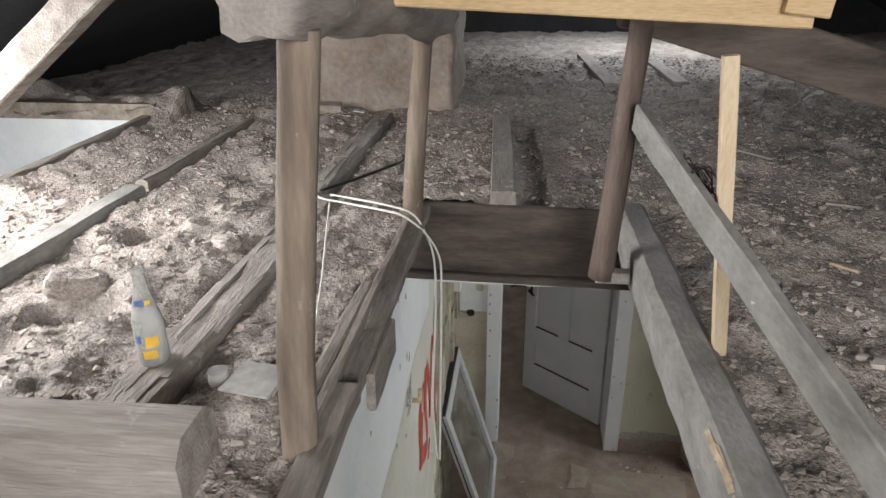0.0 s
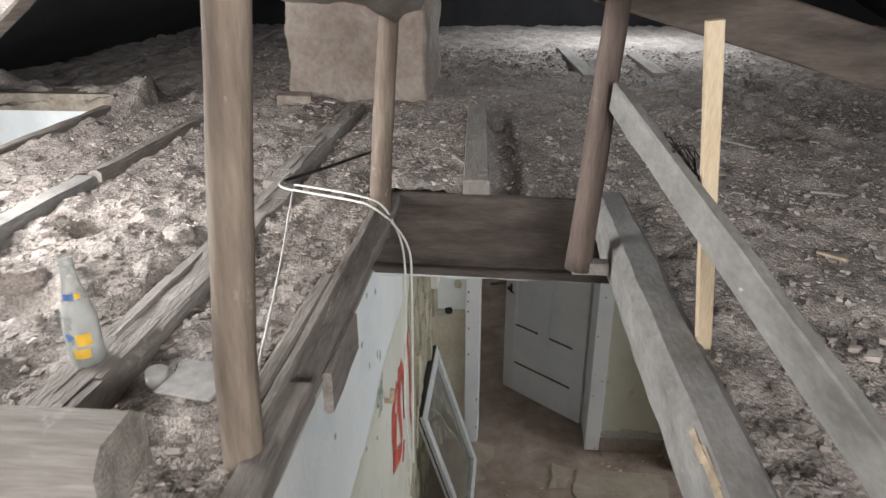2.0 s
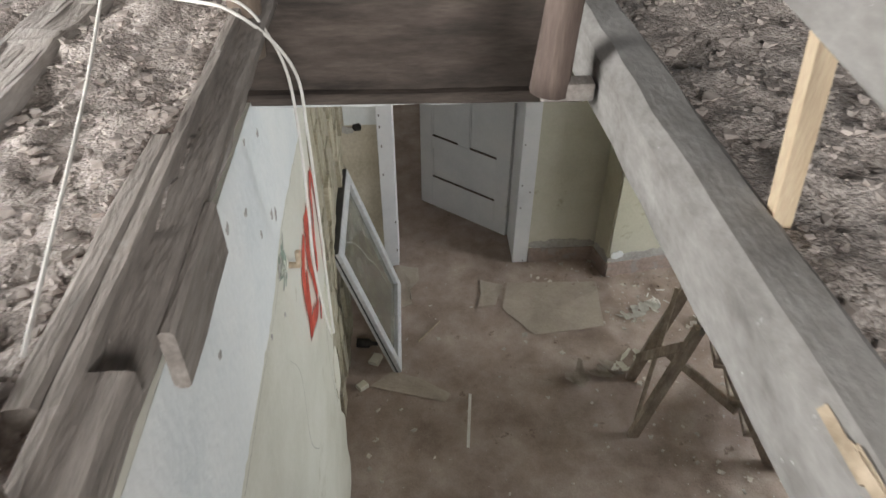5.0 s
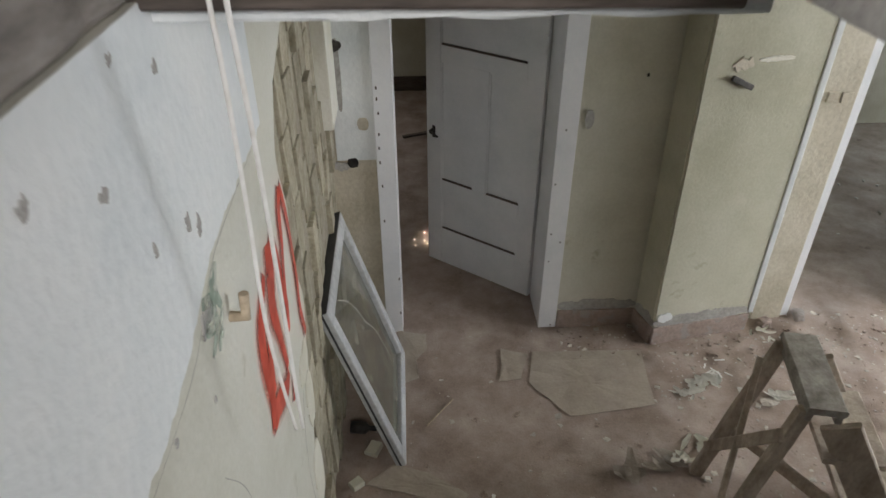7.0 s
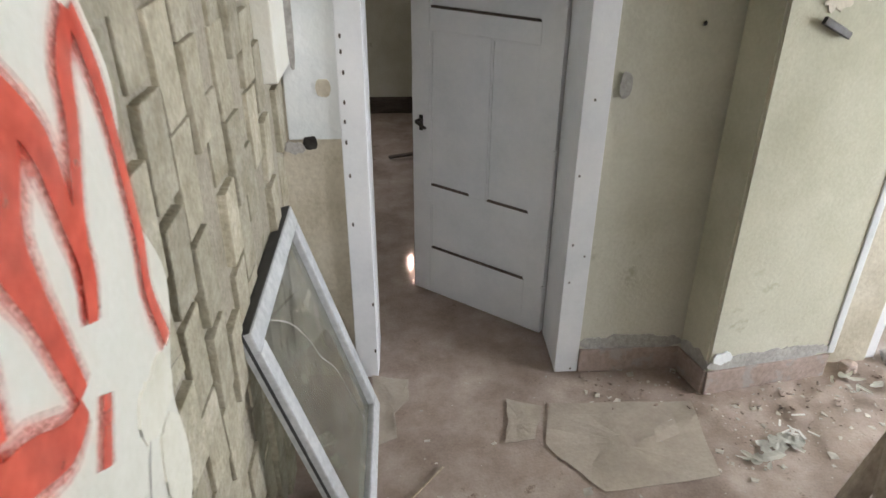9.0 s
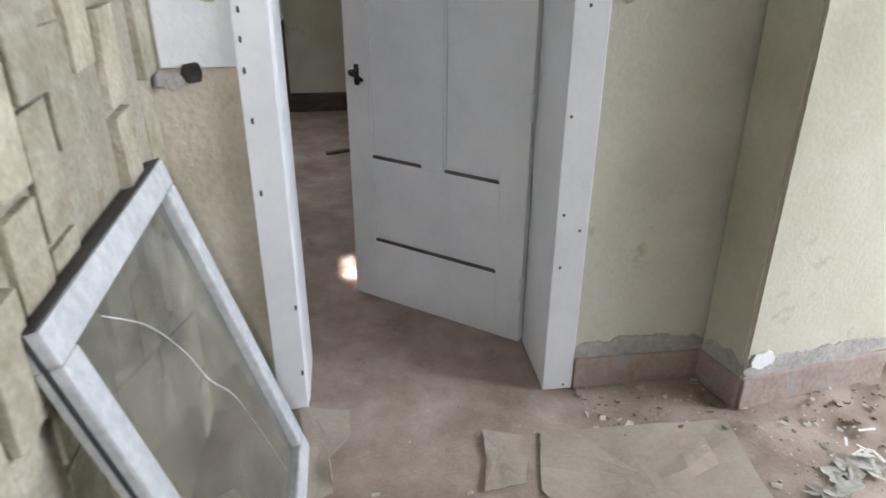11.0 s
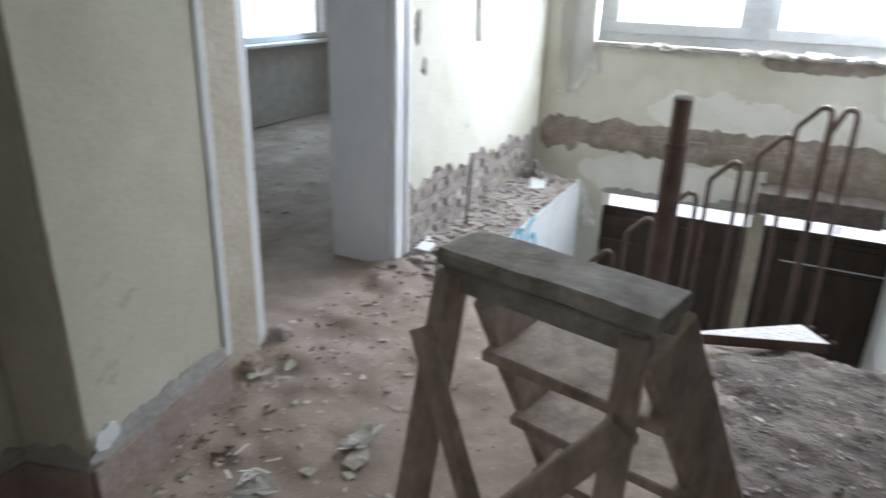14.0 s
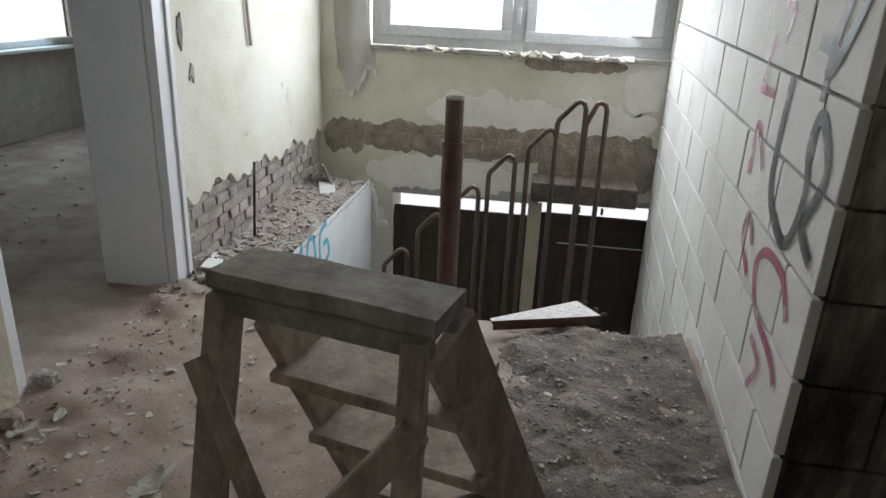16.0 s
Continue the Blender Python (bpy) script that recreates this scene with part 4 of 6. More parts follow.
single("post", log([(0.378, -2.86, 2.94), (0.395, -2.86, 3.2), (0.425, -2.85, 3.68)], [0.037, 0.034, 0.030], 3), post_dark, "leaning brown round pole post", "post", "posts round the hatch")
single("cleat", box(0.36, 0.46, -2.885, -2.845, 2.93, 2.965, 0.004), old_wood, "small wooden cleat under the leaning post", "board")
single("log_rail", log([(-0.212, -3.845, 3.78), (-0.20, -3.80, 3.78), (-0.18, -3.4, 3.74), (-0.165, -3.0, 3.69), (-0.165, -2.6, 3.64), (-0.12, -2.38, 3.63)], [0.058, 0.062, 0.055, 0.045, 0.065, 0.03], 5, 14, 0.3), old_wood, "crooked grey hewn log lying on the posts", "beam")
single("batten", timber((-0.55, -3.32, 3.775), (0.66, -3.32, 3.715), 0.03, 0.05, 0.003, 0.001, seed=7), pine, "new yellow pine batten with knots", "batten")
single("batten", timber((0.60, -3.34, 3.745), (0.68, -3.34, 3.735), 0.04, 0.05, 0.003, 0.001, seed=71), pine, "short pine block at the batten's end", "batten")
single("upright_lath", timber((0.592, -3.352, 2.985), (0.518, -3.352, 3.645), 0.022, 0.030, 0.002, 0.001, seed=12), pine_up, "thin new pine lath nailed upright to the beam", "batten")
single("hand_rail", timber((0.428, -2.93, 3.43), (0.70, -4.25, 3.11), 0.026, 0.075, 0.004, 0.002, seed=13), grey_beam, "grey plank rail sloping from the post", "rail")
bm = bmesh.new()
for i in range(14):
    a = rng.random() * 6.28
    pts = [(0.53 + 0.04 * math.sin(a + k * 0.9) + rng.uniform(-0.01, 0.01), -3.22 + 0.05 * math.cos(a * 1.7 + k), 3.36 + 0.045 * math.cos(a + k * 1.3)) for k in range(6)]
    sub = log(pts, [0.0012] * 6, i, 4, 0, 0.03)
    me = bpy.data.meshes.new("tmp")
    sub.to_mesh(me)
    sub.free()
    bm.from_mesh(me)
    bpy.data.meshes.remove(me)
single("wire_tangle", bm, black_iron, "tangle of rusty binding wire round the rail", "wire")
single("rafter", timber((0.40, -2.70, 3.70), (2.9, -2.72, 2.98), 0.11, 0.14, seed=14), dark_wood, "dark hewn brace under the roof", "beam")
single("rafter", timber((-0.75, -2.5, 4.12), (-2.25, -2.5, 2.98), 0.10, 0.11, seed=15), side_wood, "greyish diagonal strut down to the eaves", "beam")
single("tie_beam", timber((-2.2, -3.93, 3.03), (-0.385, -3.86, 3.03), 0.15, 0.17, 0.03, 0.006, seed=16), cross_wood, "thick dusty timber lying across the grit", "beam")
single("strut", timber((-0.98, -4.05, 2.98), (-0.93, -4.02, 4.2), 0.09, 0.09, seed=17), grey_beam, "grey upright timber beside the tie beam", "beam")


def split_joist(p0, p1, w, h, rough, seed):
    """An old joist whose top has split into long, uneven shakes."""
    joist = single("joist", timber(p0, p1, w, h, 0.014, rough, seed=seed, cuts=0.05), old_wood, "cracked old floor joist showing through the grit", "beam", "joists")
    m, rng = frame_along(p0, p1), random.Random(seed)
    length = (Vector(p1) - Vector(p0)).length
    for _ in range(int(16 * length)):
        l, x = rng.uniform(0.08, 0.35), rng.uniform(0.0, length - 0.08)
        l, y = min(l, length - x), rng.uniform(-w / 2 + 0.012, w / 2 - 0.012)
        a = 0.006 + 0.012 * rng.random()
        part("shake", box(-l / 2, l / 2, -a, a, -0.006, 0.001 + 0.004 * rng.random(), 0.002, m @ pose(x + l / 2, y, h / 2, rng.uniform(-8, 8), rng.uniform(-0.6, 0.6), rng.uniform(-3, 3))), old_wood, joist)


# joists and planks showing in the grit
split_joist((-0.64, -3.78, 2.938), (-0.60, -2.38, 2.938), 0.125, 0.13, 0.010, 18)
split_joist((-0.645, -2.36, 2.938), (-0.63, -1.06, 2.948), 0.105, 0.13, 0.010, 19)
single("joist", timber((-1.35, -3.6, 2.947), (-1.34, -2.38, 2.943), 0.085, 0.14, 0.01, 0.003, seed=20), grey_beam, "pale dusty plank half buried in the grit", "plank")
single("joist", timber((-1.36, -2.3, 2.940), (-1.34, -1.2, 2.940), 0.05, 0.13, 0.01, 0.008, seed=21), old_wood, "narrow dusty joist in the grit", "beam", "joists")
single("plank", timber((0.07, -2.40, 3.012), (0.01, -1.14, 3.012), 0.09, 0.055, 0.004, 0.002, seed=22), old_wood, "grey plank lying behind the hatch", "plank")
single("plank", timber((0.68, -0.12, 3.005), (0.58, 1.25, 3.005), 0.10, 0.04, 0.004, 0.002, seed=23), old_wood, "grey plank far back in the attic", "plank")
single("plank", timber((1.14, 0.0, 3.0), (1.10, 0.9, 3.0), 0.10, 0.04, 0.004, 0.002, seed=24), old_wood, "grey plank far back in the attic", "plank")
single("brick", box(-0.09, 0.09, -0.05, 0.05, -0.02, 0.05, 0.006, pose(-0.98, -1.0, 3.0, 4, 3, 12)), chimney_plaster, "loose clay brick beside the chimney", "brick")
def lump(x, y, z, a, b, c, turn, seed):
    """A broken clod with flat faces and crumbled edges."""
    bm = bmesh.new()
    bmesh.ops.create_icosphere(bm, subdivisions=3, radius=1)
    for v in bm.verts:
        p = v.co.copy()
        m = max(abs(p.x), abs(p.y), abs(p.z))
        q = p.lerp(p / m * 0.85, 0.6) * (1 + 0.25 * noise.noise(p * 1.1 + Vector((seed, 0, 0))) + 0.10 * noise.noise(p * 4 + Vector((0, seed, 0))))
        v.co = Vector((q.x * a, q.y * b, q.z * c))
    bmesh.ops.transform(bm, verts=bm.verts, matrix=pose(x, y, z, 0, 8, turn))
    return bm


single("clay_lump", lump(-1.06, -3.17, 2.995, 0.085, 0.045, 0.04, 22, 27), rubble, "lump of dry clay on the grit", "lump")
single("clay_lump", lump(-0.77, -2.87, 3.0, 0.06, 0.035, 0.03, 150, 28), rubble, "lump of dry clay on the grit", "lump")


def bottle():
    """An empty lemonade bottle."""
    b = thing("bottle", "empty clear glass lemonade bottle with a fruit label", "bottle", (-0.648, -3.525, 3.003))
    b.scale = (0.86, 0.86, 0.86)
    prof = [(0.0, 0.0), (0.034, 0.0), (0.038, 0.008), (0.038, 0.105), (0.036, 0.125), (0.027, 0.165), (0.018, 0.205), (0.0145, 0.245), (0.0165, 0.248), (0.0165, 0.262), (0.0135, 0.264),
            (0.0115, 0.262), (0.0115, 0.245), (0.0155, 0.203), (0.0245, 0.163), (0.0335, 0.123), (0.0355, 0.103), (0.0355, 0.012), (0.0, 0.01)]
    bm = bmesh.new()
    sides = 28
    rows = []
    for r, z in prof:
        rows.append([bm.verts.new((r * math.cos(6.2832 * k / sides), r * math.sin(6.2832 * k / sides), z)) for k in range(sides)] if r else [bm.verts.new((0, 0, z))])
    for a, c in zip(rows, rows[1:]):
        for k in range(sides):
            q = [a[k % len(a)], a[(k + 1) % len(a)], c[(k + 1) % len(c)], c[k % len(c)]]
            q = list(dict.fromkeys(q))
            if len(q) > 2:
                bm.faces.new(q).smooth = True
    bmesh.ops.recalc_face_normals(bm, faces=bm.faces)
    part("body", bm, bottle_glass, b)

    def band(z0, z1, a0, a1, r, mat, lab):
        bm = bmesh.new()
        ring = [[bm.verts.new((r * math.cos(a0 + (a1 - a0) * k / 14), r * math.sin(a0 + (a1 - a0) * k / 14), z)) for k in range(15)] for z in (z0, z1)]
        for k in range(14):
            bm.faces.new((ring[0][k], ring[0][k + 1], ring[1][k + 1], ring[1][k])).smooth = True
        part("label_print", bm, mat, b, lab)
    band(0.028, 0.052, -1.65, -0.75, 0.0388, label_orange, "orange fruit print")
    band(0.060, 0.090, -1.35, -0.55, 0.0388, label_orange, "yellow lemon print")
    band(0.072, 0.092, -2.0, -1.6, 0.0388, label_blue, "blue print")
    band(0.170, 0.186, -2.0, -1.0, 0.0262, label_blue, "blue neck print")
    band(0.172, 0.184, -0.95, -0.45, 0.0262, label_orange, "orange neck print")


bottle()
single("card", box(-0.06, 0.06, -0.05, 0.05, 0.0, 0.006, 0.002, pose(-0.385, -3.60, 3.022, 5, -4, -14)), card_grey, "grey fibre-cement scrap on the grit", "sheet")
single("jar_lid", log([(-0.475, -3.585, 3.005), (-0.474, -3.585, 3.03)], [0.021, 0.021], 1, 18, 0.02), card_grey, "small dusty tin lid", "lid")


def wire(name, pts, r, mat, label, category="cable", smooth=6):
    p = [Vector(q) for q in pts]
    fine = []
    for i in range(len(p) - 1):
        p0, p1, p2, p3 = p[max(i - 1, 0)], p[i], p[i + 1], p[min(i + 2, len(p) - 1)]
        for k in range(smooth):
            t = k / smooth
            fine.append(0.5 * ((2 * p1) + (p2 - p0) * t + (2 * p0 - 5 * p1 + 4 * p2 - p3) * t * t + (3 * p1 - p0 - 3 * p2 + p3) * t ** 3))
    fine.append(p[-1])
    return single(name, log(fine, [r] * len(fine), 0, 6, 0, 10), mat, label, category)


wire("cable", [(-0.62, -2.2, 3.0), (-0.60, -2.45, 3.02), (-0.46, -2.55, 3.03), (-0.30, -2.64, 3.04), (-0.24, -2.66, 3.03), (-0.17, -2.66, 2.97), (-0.13, -2.63, 2.87), (-0.13, -2.60, 2.72), (-0.14, -2.54, 2.5), (-0.152, -2.49, 2.2), (-0.158, -2.47, 1.98), (-0.16, -2.46, 1.87)], 0.0040, cable_white, "white electric cable hanging into the hatch")
wire("cable", [(-0.55, -2.44, 3.02), (-0.44, -2.53, 3.04), (-0.29, -2.62, 3.05), (-0.22, -2.63, 3.03), (-0.18, -2.63, 2.97), (-0.152, -2.62, 2.87), (-0.15, -2.60, 2.7), (-0.165, -2.55, 2.45), (-0.178, -2.52, 2.2), (-0.172, -2.50, 2.0), (-0.166, -2.49, 1.90)], 0.0038, cable_white, "white electric cable hanging into the hatch")
wire("cable", [(-0.60, -2.40, 3.02), (-0.50, -2.2, 3.01), (-0.42, -2.05, 3.01), (-0.38, -1.9, 3.0), (-0.44, -1.7, 3.0)], 0.006, black_iron, "black cable lying in the grit")
wire("cable", [(-0.52, -2.56, 3.035), (-0.44, -2.9, 3.018), (-0.37, -3.19, 3.02), (-0.292, -3.55, 3.015)], 0.003, cable_white, "thin white wire lying in the grit")
wire("cable", [(-1.2, -3.96, 2.965), (-0.6, -3.965, 2.96), (-0.40, -3.97, 2.958), (-0.32, -4.02, 2.95), (-0.29, -4.2, 2.90)], 0.006, cable_white, "cream cable clipped along the tie beam")

# loose stones over the attic floor
rs = np.random.RandomState(5)
px, py, ps = [], [], []
for _ in range(62000):
    x, y = rs.uniform(-1.85, 2.3), -4.3 + 5.5 * rs.rand() ** 1.5
    if attic_keep(np.array(x), np.array(y)) and not (-1.06 < x < -0.26 and -0.9 < y < -0.1) and not (abs(x + 0.62) < 0.07 and y < -1.05 and rs.rand() < 0.8) and not (-1.9 < x < -0.38 and -4.02 < y < -3.77):
        px.append(x); py.append(y); ps.append(0.0024 + 0.012 * rs.rand() ** 6 + 0.0007 * max(0, min(y + 3.4, 3.2)))
for _ in range(420):                                     # stones lodged between the laths beside the hatch
    px.append(rs.uniform(-0.32, -0.245)); py.append(rs.uniform(-3.75, -2.5)); ps.append(0.004 + 0.008 * rs.rand() ** 2)
for _ in range(600):                                    # clods
    x, y = rs.uniform(-1.8, 1.9), -4.3 + 3.6 * rs.rand()
    if attic_keep(np.array(x), np.array(y)) and not (abs(x + 0.62) < 0.09 and y < -1.05) and not (-1.9 < x < -0.38 and -4.02 < y < -3.77):
        px.append(x); py.append(y); ps.append(0.008 + 0.014 * rs.rand() ** 4)
pz = attic_height(np.array(px), np.array(py))
tagged(crumbs("grit", [(a, b, c + s * 0.2) for a, b, c, s in zip(px, py, pz, ps)], ps, pebble), "loose grit and clay crumbs over the attic floor", "grit", kind="stuff")

# ---- ladder stair the camera comes down ----
def ladder():
    l = thing("ladder", "dark worn wooden ladder stair up to the hatch", "ladder", (0.09, -2.12, 0))
    for x in (-0.345, 0.375):
        part("stringer", timber((x, 0.0, 0.0), (x, -2.86, 2.80), 0.04, 0.10, 0.006, 0.003, seed=31), trestle_wood, l)
    for i in range(11):
        y = -0.16 - 0.255 * i
        part("tread", timber((-0.33, y - 0.03, -y * 0.979 + 0.03), (0.36, y - 0.03, -y * 0.979 + 0.03), 0.262, 0.03, 0.005, 0.002, seed=40 + i), trestle_wood, l)


ladder()


# ---- trestle ----
def trestle():
    t = thing("step_trestle", "worn grey-brown wooden step trestle with crossed braces", "trestle", (1.70, -1.47, 0))
    ang = math.atan2(-0.43, -0.10)
    rot = Matrix.Rotation(ang, 4, "Z")   # local x along the top board
    P = lambda x, y, z: rot @ Vector((x, y, z))
    top = part("top_board", timber(P(-0.225, 0, 0.955), P(0.225, 0, 0.955), 0.150, 0.034, 0.007, 0.004, seed=51, cuts=0.03), trestle_top, t)
    for s in (1, -1):
        part("apron", timber(P(-0.215, s * -0.056, 0.914), P(0.215, s * -0.056, 0.914), 0.026, 0.044, 0.004, 0.002, seed=52), trestle_top, t)
    for sx in (-0.19, 0.19):
        part("leg", timber(P(sx, -0.065, 0.93), P(sx * (1.1 if sx < 0 else 1.25), -0.25, 0.0), 0.065, 0.045, 0.005, 0.002, seed=53, roll=90), trestle_wood, t)
        part("step_leg", timber(P(sx, 0.085, 0.86), P(sx * (1.1 if sx < 0 else 1.65), 0.58, 0.0), 0.032, 0.15, 0.006, 0.002, seed=54), trestle_wood, t)
    for k, f in enumerate((0.26, 0.52, 0.78)):
        y, z = 0.05 + 0.53 * f, 0.93 * (1 - f)
        part("step", timber(P(-0.195, y, z), P(0.20 + 0.10 * f, y, z), 0.26, 0.028, 0.004, 0.002, seed=55 + k), trestle_wood, t)
    part("crosspiece", timber(P(-0.20, -0.15, 0.36), P(0.24, 0.26, 0.36), 0.03, 0.06, 0.004, 0.002, seed=57), trestle_wood, t)
    part("brace", timber(P(-0.22, -0.125, 0.82), P(0.21, -0.25, 0.12), 0.05, 0.028, 0.004, 0.002, seed=58, roll=90), trestle_wood, t)
    part("brace", timber(P(0.22, -0.13, 0.80), P(-0.21, -0.235, 0.20), 0.055, 0.028, 0.004, 0.002, seed=59, roll=90), trestle_wood, t)


trestle()


# ---- window sash leaning on the wall ----
def sash():
    s = thing("window_sash", "white window sash with cracked dirty glass leaning on bare bricks", "window sash", (0.012, -0.655, 0.0))
    # local frame: u along the wall, v up the slope
    u = Vector((0, 1, 0))
    v = Vector((-0.315, 0, 1.045)).normalized()
    n = u.cross(v)
    M = Matrix((u, v, n)).transposed().to_4x4()
    W, Hh, b, d = 0.43, 1.09, 0.075, 0.055
    for x0, x1, y0, y1 in ((-W, W, 0, b), (-W, W, Hh - b, Hh), (-W, -W + b, b, Hh - b), (W - b, W, b, Hh - b)):
        part("profile", box(x0, x1, y0, y1, -d, 0.0, 0.008, M), sash_paint, s)
    part("seal", box(-W - 0.004, -W, 0.0, Hh, -d * 0.62, -d * 0.45, 0, M), rubber, s, "black rubber seal")
    part("seal", box(-W, W, Hh, Hh + 0.004, -d * 0.9, -d * 0.1, 0, M), rubber, s, "black rubber seal")
    part("pane", box(-W + b - 0.01, W - b + 0.01, b - 0.01, Hh - b + 0.01, -0.034, -0.028, 0, M), sash_glass, s, "dirty cracked glass")
    crack = [(-0.20, 0.98), (-0.06, 0.86), (0.03, 0.72), (0.07, 0.60), (0.16, 0.46), (0.20, 0.25), (0.22, 0.10)]
    bm = ribbon(crack, [0.004, 0.005, 0.004, 0.006, 0.005, 0.004, 0.004], (0, 0, 0), (1, 0, 0), (0, 1, 0), -0.0265)
    bmesh.ops.transform(bm, verts=bm.verts, matrix=M)
    part("crack", bm, card_grey, s, "long crack across the glass")


sash()

# ---- details on the walls ----
WALL_L = dict(origin=(-0.285, 0, 0), u=(0, 1, 0), v=(0, 0, 1), lift=0.0025)
red = thing("graffiti", "bright red sprayed tag on the plaster", "graffiti", (-0.285, -2.0, 1.8))
red_inv = Matrix.Translation((0.285, 2.0, -1.8))
STROKES = [([(-1.995, 2.02), (-2.016, 1.952), (-2.052, 1.863), (-2.032, 1.758), (-1.999, 1.605)], [0.07, 0.085, 0.075, 0.045, 0.03]),
           ([(-2.084, 1.985), (-2.161, 1.935), (-2.197, 1.894), (-2.211, 1.816), (-2.206, 1.715), (-2.207, 1.60)], [0.03, 0.055, 0.07, 0.065, 0.055, 0.045]),
           ([(-2.135, 1.86), (-2.165, 1.77), (-2.185, 1.688)], [0.025, 0.045, 0.05]),
           ([(-2.25, 1.66), (-2.149, 1.622), (-2.063, 1.581), (-2.005, 1.59)], [0.05, 0.07, 0.06, 0.03]),
           ([(-1.945, 1.56), (-2.0, 1.47)], [0.025, 0.03]),
           ([(-1.995, 2.015), (-1.938, 1.938), (-1.92, 1.839), (-1.905, 1.742), (-1.929, 1.672)], [0.05, 0.05, 0.04, 0.038, 0.03]),
           ([(-1.781, 2.06), (-1.826, 2.001), (-1.843, 1.93), (-1.878, 1.846), (-1.906, 1.765), (-1.925, 1.68)], [0.035, 0.042, 0.035, 0.03, 0.03, 0.03]),
           ([(-1.776, 2.06), (-1.742, 1.957), (-1.728, 1.842), (-1.724, 1.696), (-1.736, 1.599), (-1.706, 1.478)], [0.03, 0.032, 0.026, 0.03, 0.028, 0.03])]
for k, (path, widths) in enumerate(STROKES):
    bm = ribbon(path, [w * 0.98 for w in widths], **dict(WALL_L, lift=0.0026 + 0.0004 * k))
    bmesh.ops.transform(bm, verts=bm.verts, matrix=red_inv)
    part("stroke", bm, red_spray, red)
    for j, (grow, extra) in enumerate(((1.12, 0.005), (1.25, 0.013), (1.4, 0.024))):
        bm = ribbon(path, [w * grow + extra for w in widths], **dict(WALL_L, lift=0.0012 + 0.0001 * k + 0.00003 * j))
        bmesh.ops.transform(bm, verts=bm.verts, matrix=red_inv)
        part("overspray", bm, red_mist, red, "thin red overspray")


# ---- stairwell fittings ----
def newel():
    p = thing("newel_post", "rusty brown round steel tube post at the landing edge", "post", (3.70, -1.40, -0.02))
    def tube(r, wall, z0, z1, sides=24):
        bm = bmesh.new()
        rings = [[bm.verts.new((q * math.cos(6.2832 * k / sides), q * math.sin(6.2832 * k / sides), z)) for k in range(sides)] for q, z in ((r, z0), (r, z1 - 0.003), (r - 0.002, z1), (r - wall, z1), (r - wall, z1 - 0.3))]
        for r0, r1 in zip(rings, rings[1:]):
            for k in range(sides):
                bm.faces.new((r0[k], r0[(k + 1) % sides], r1[(k + 1) % sides], r1[k])).smooth = True
        bmesh.ops.recalc_face_normals(bm, faces=bm.faces)
        return bm

    part("shaft", tube(0.050, 0.006, 0.0, 0.845), steel_brown, p)
    part("upper_shaft", tube(0.042, 0.005, 0.5, 1.045), steel_brown, p, "narrower rusty upper tube, open at the top")
    part("rim", tube(0.0435, 0.007, 1.036, 1.047), card_grey, p, "bare pale metal end")


newel()


def hoops():
    r = thing("stair_railing", "row of bent steel tube hoops of a stair railing", "railing", (5.1, -1.5, -1.4))
    tops = [(-0.90, -0.26), (-1.14, 0.02), (-1.38, 0.24), (-1.61, 0.47), (-1.86, 0.66), (-2.03, 0.85), (-2.16, 0.85)]
    for k, (y, z) in enumerate(tops):
        w = 0.15 if k < 6 else 0.10
        lean = 0.10
        foot = -2.39
        pts = [(0, y + w + 1.5, foot + 1.4), (0, y + w + 1.5, z - lean + 1.4 - 0.05), (0, y + w - 0.01 + 1.5, z - lean + 1.4 - 0.02), (0, y + 0.045 + 1.5, z + 1.4 - 0.012), (0, y + 0.02 + 1.5, z + 1.4), (0, y - 0.01 + 1.5, z - 0.015 + 1.4), (0, y - 0.02 + 1.5, z - 0.05 + 1.4), (0, y - 0.02 + 1.5, foot + 1.4)]
        part("hoop", log(pts, [0.017] * len(pts), k, 10, 0.0, 0.03), hoop_steel, r)


hoops()
single("stair_slab", box(5.62, 5.915, -2.515, -1.74, 0.02, 0.17, 0.01), dark_wood, "dark end of a broken stair slab", "slab")


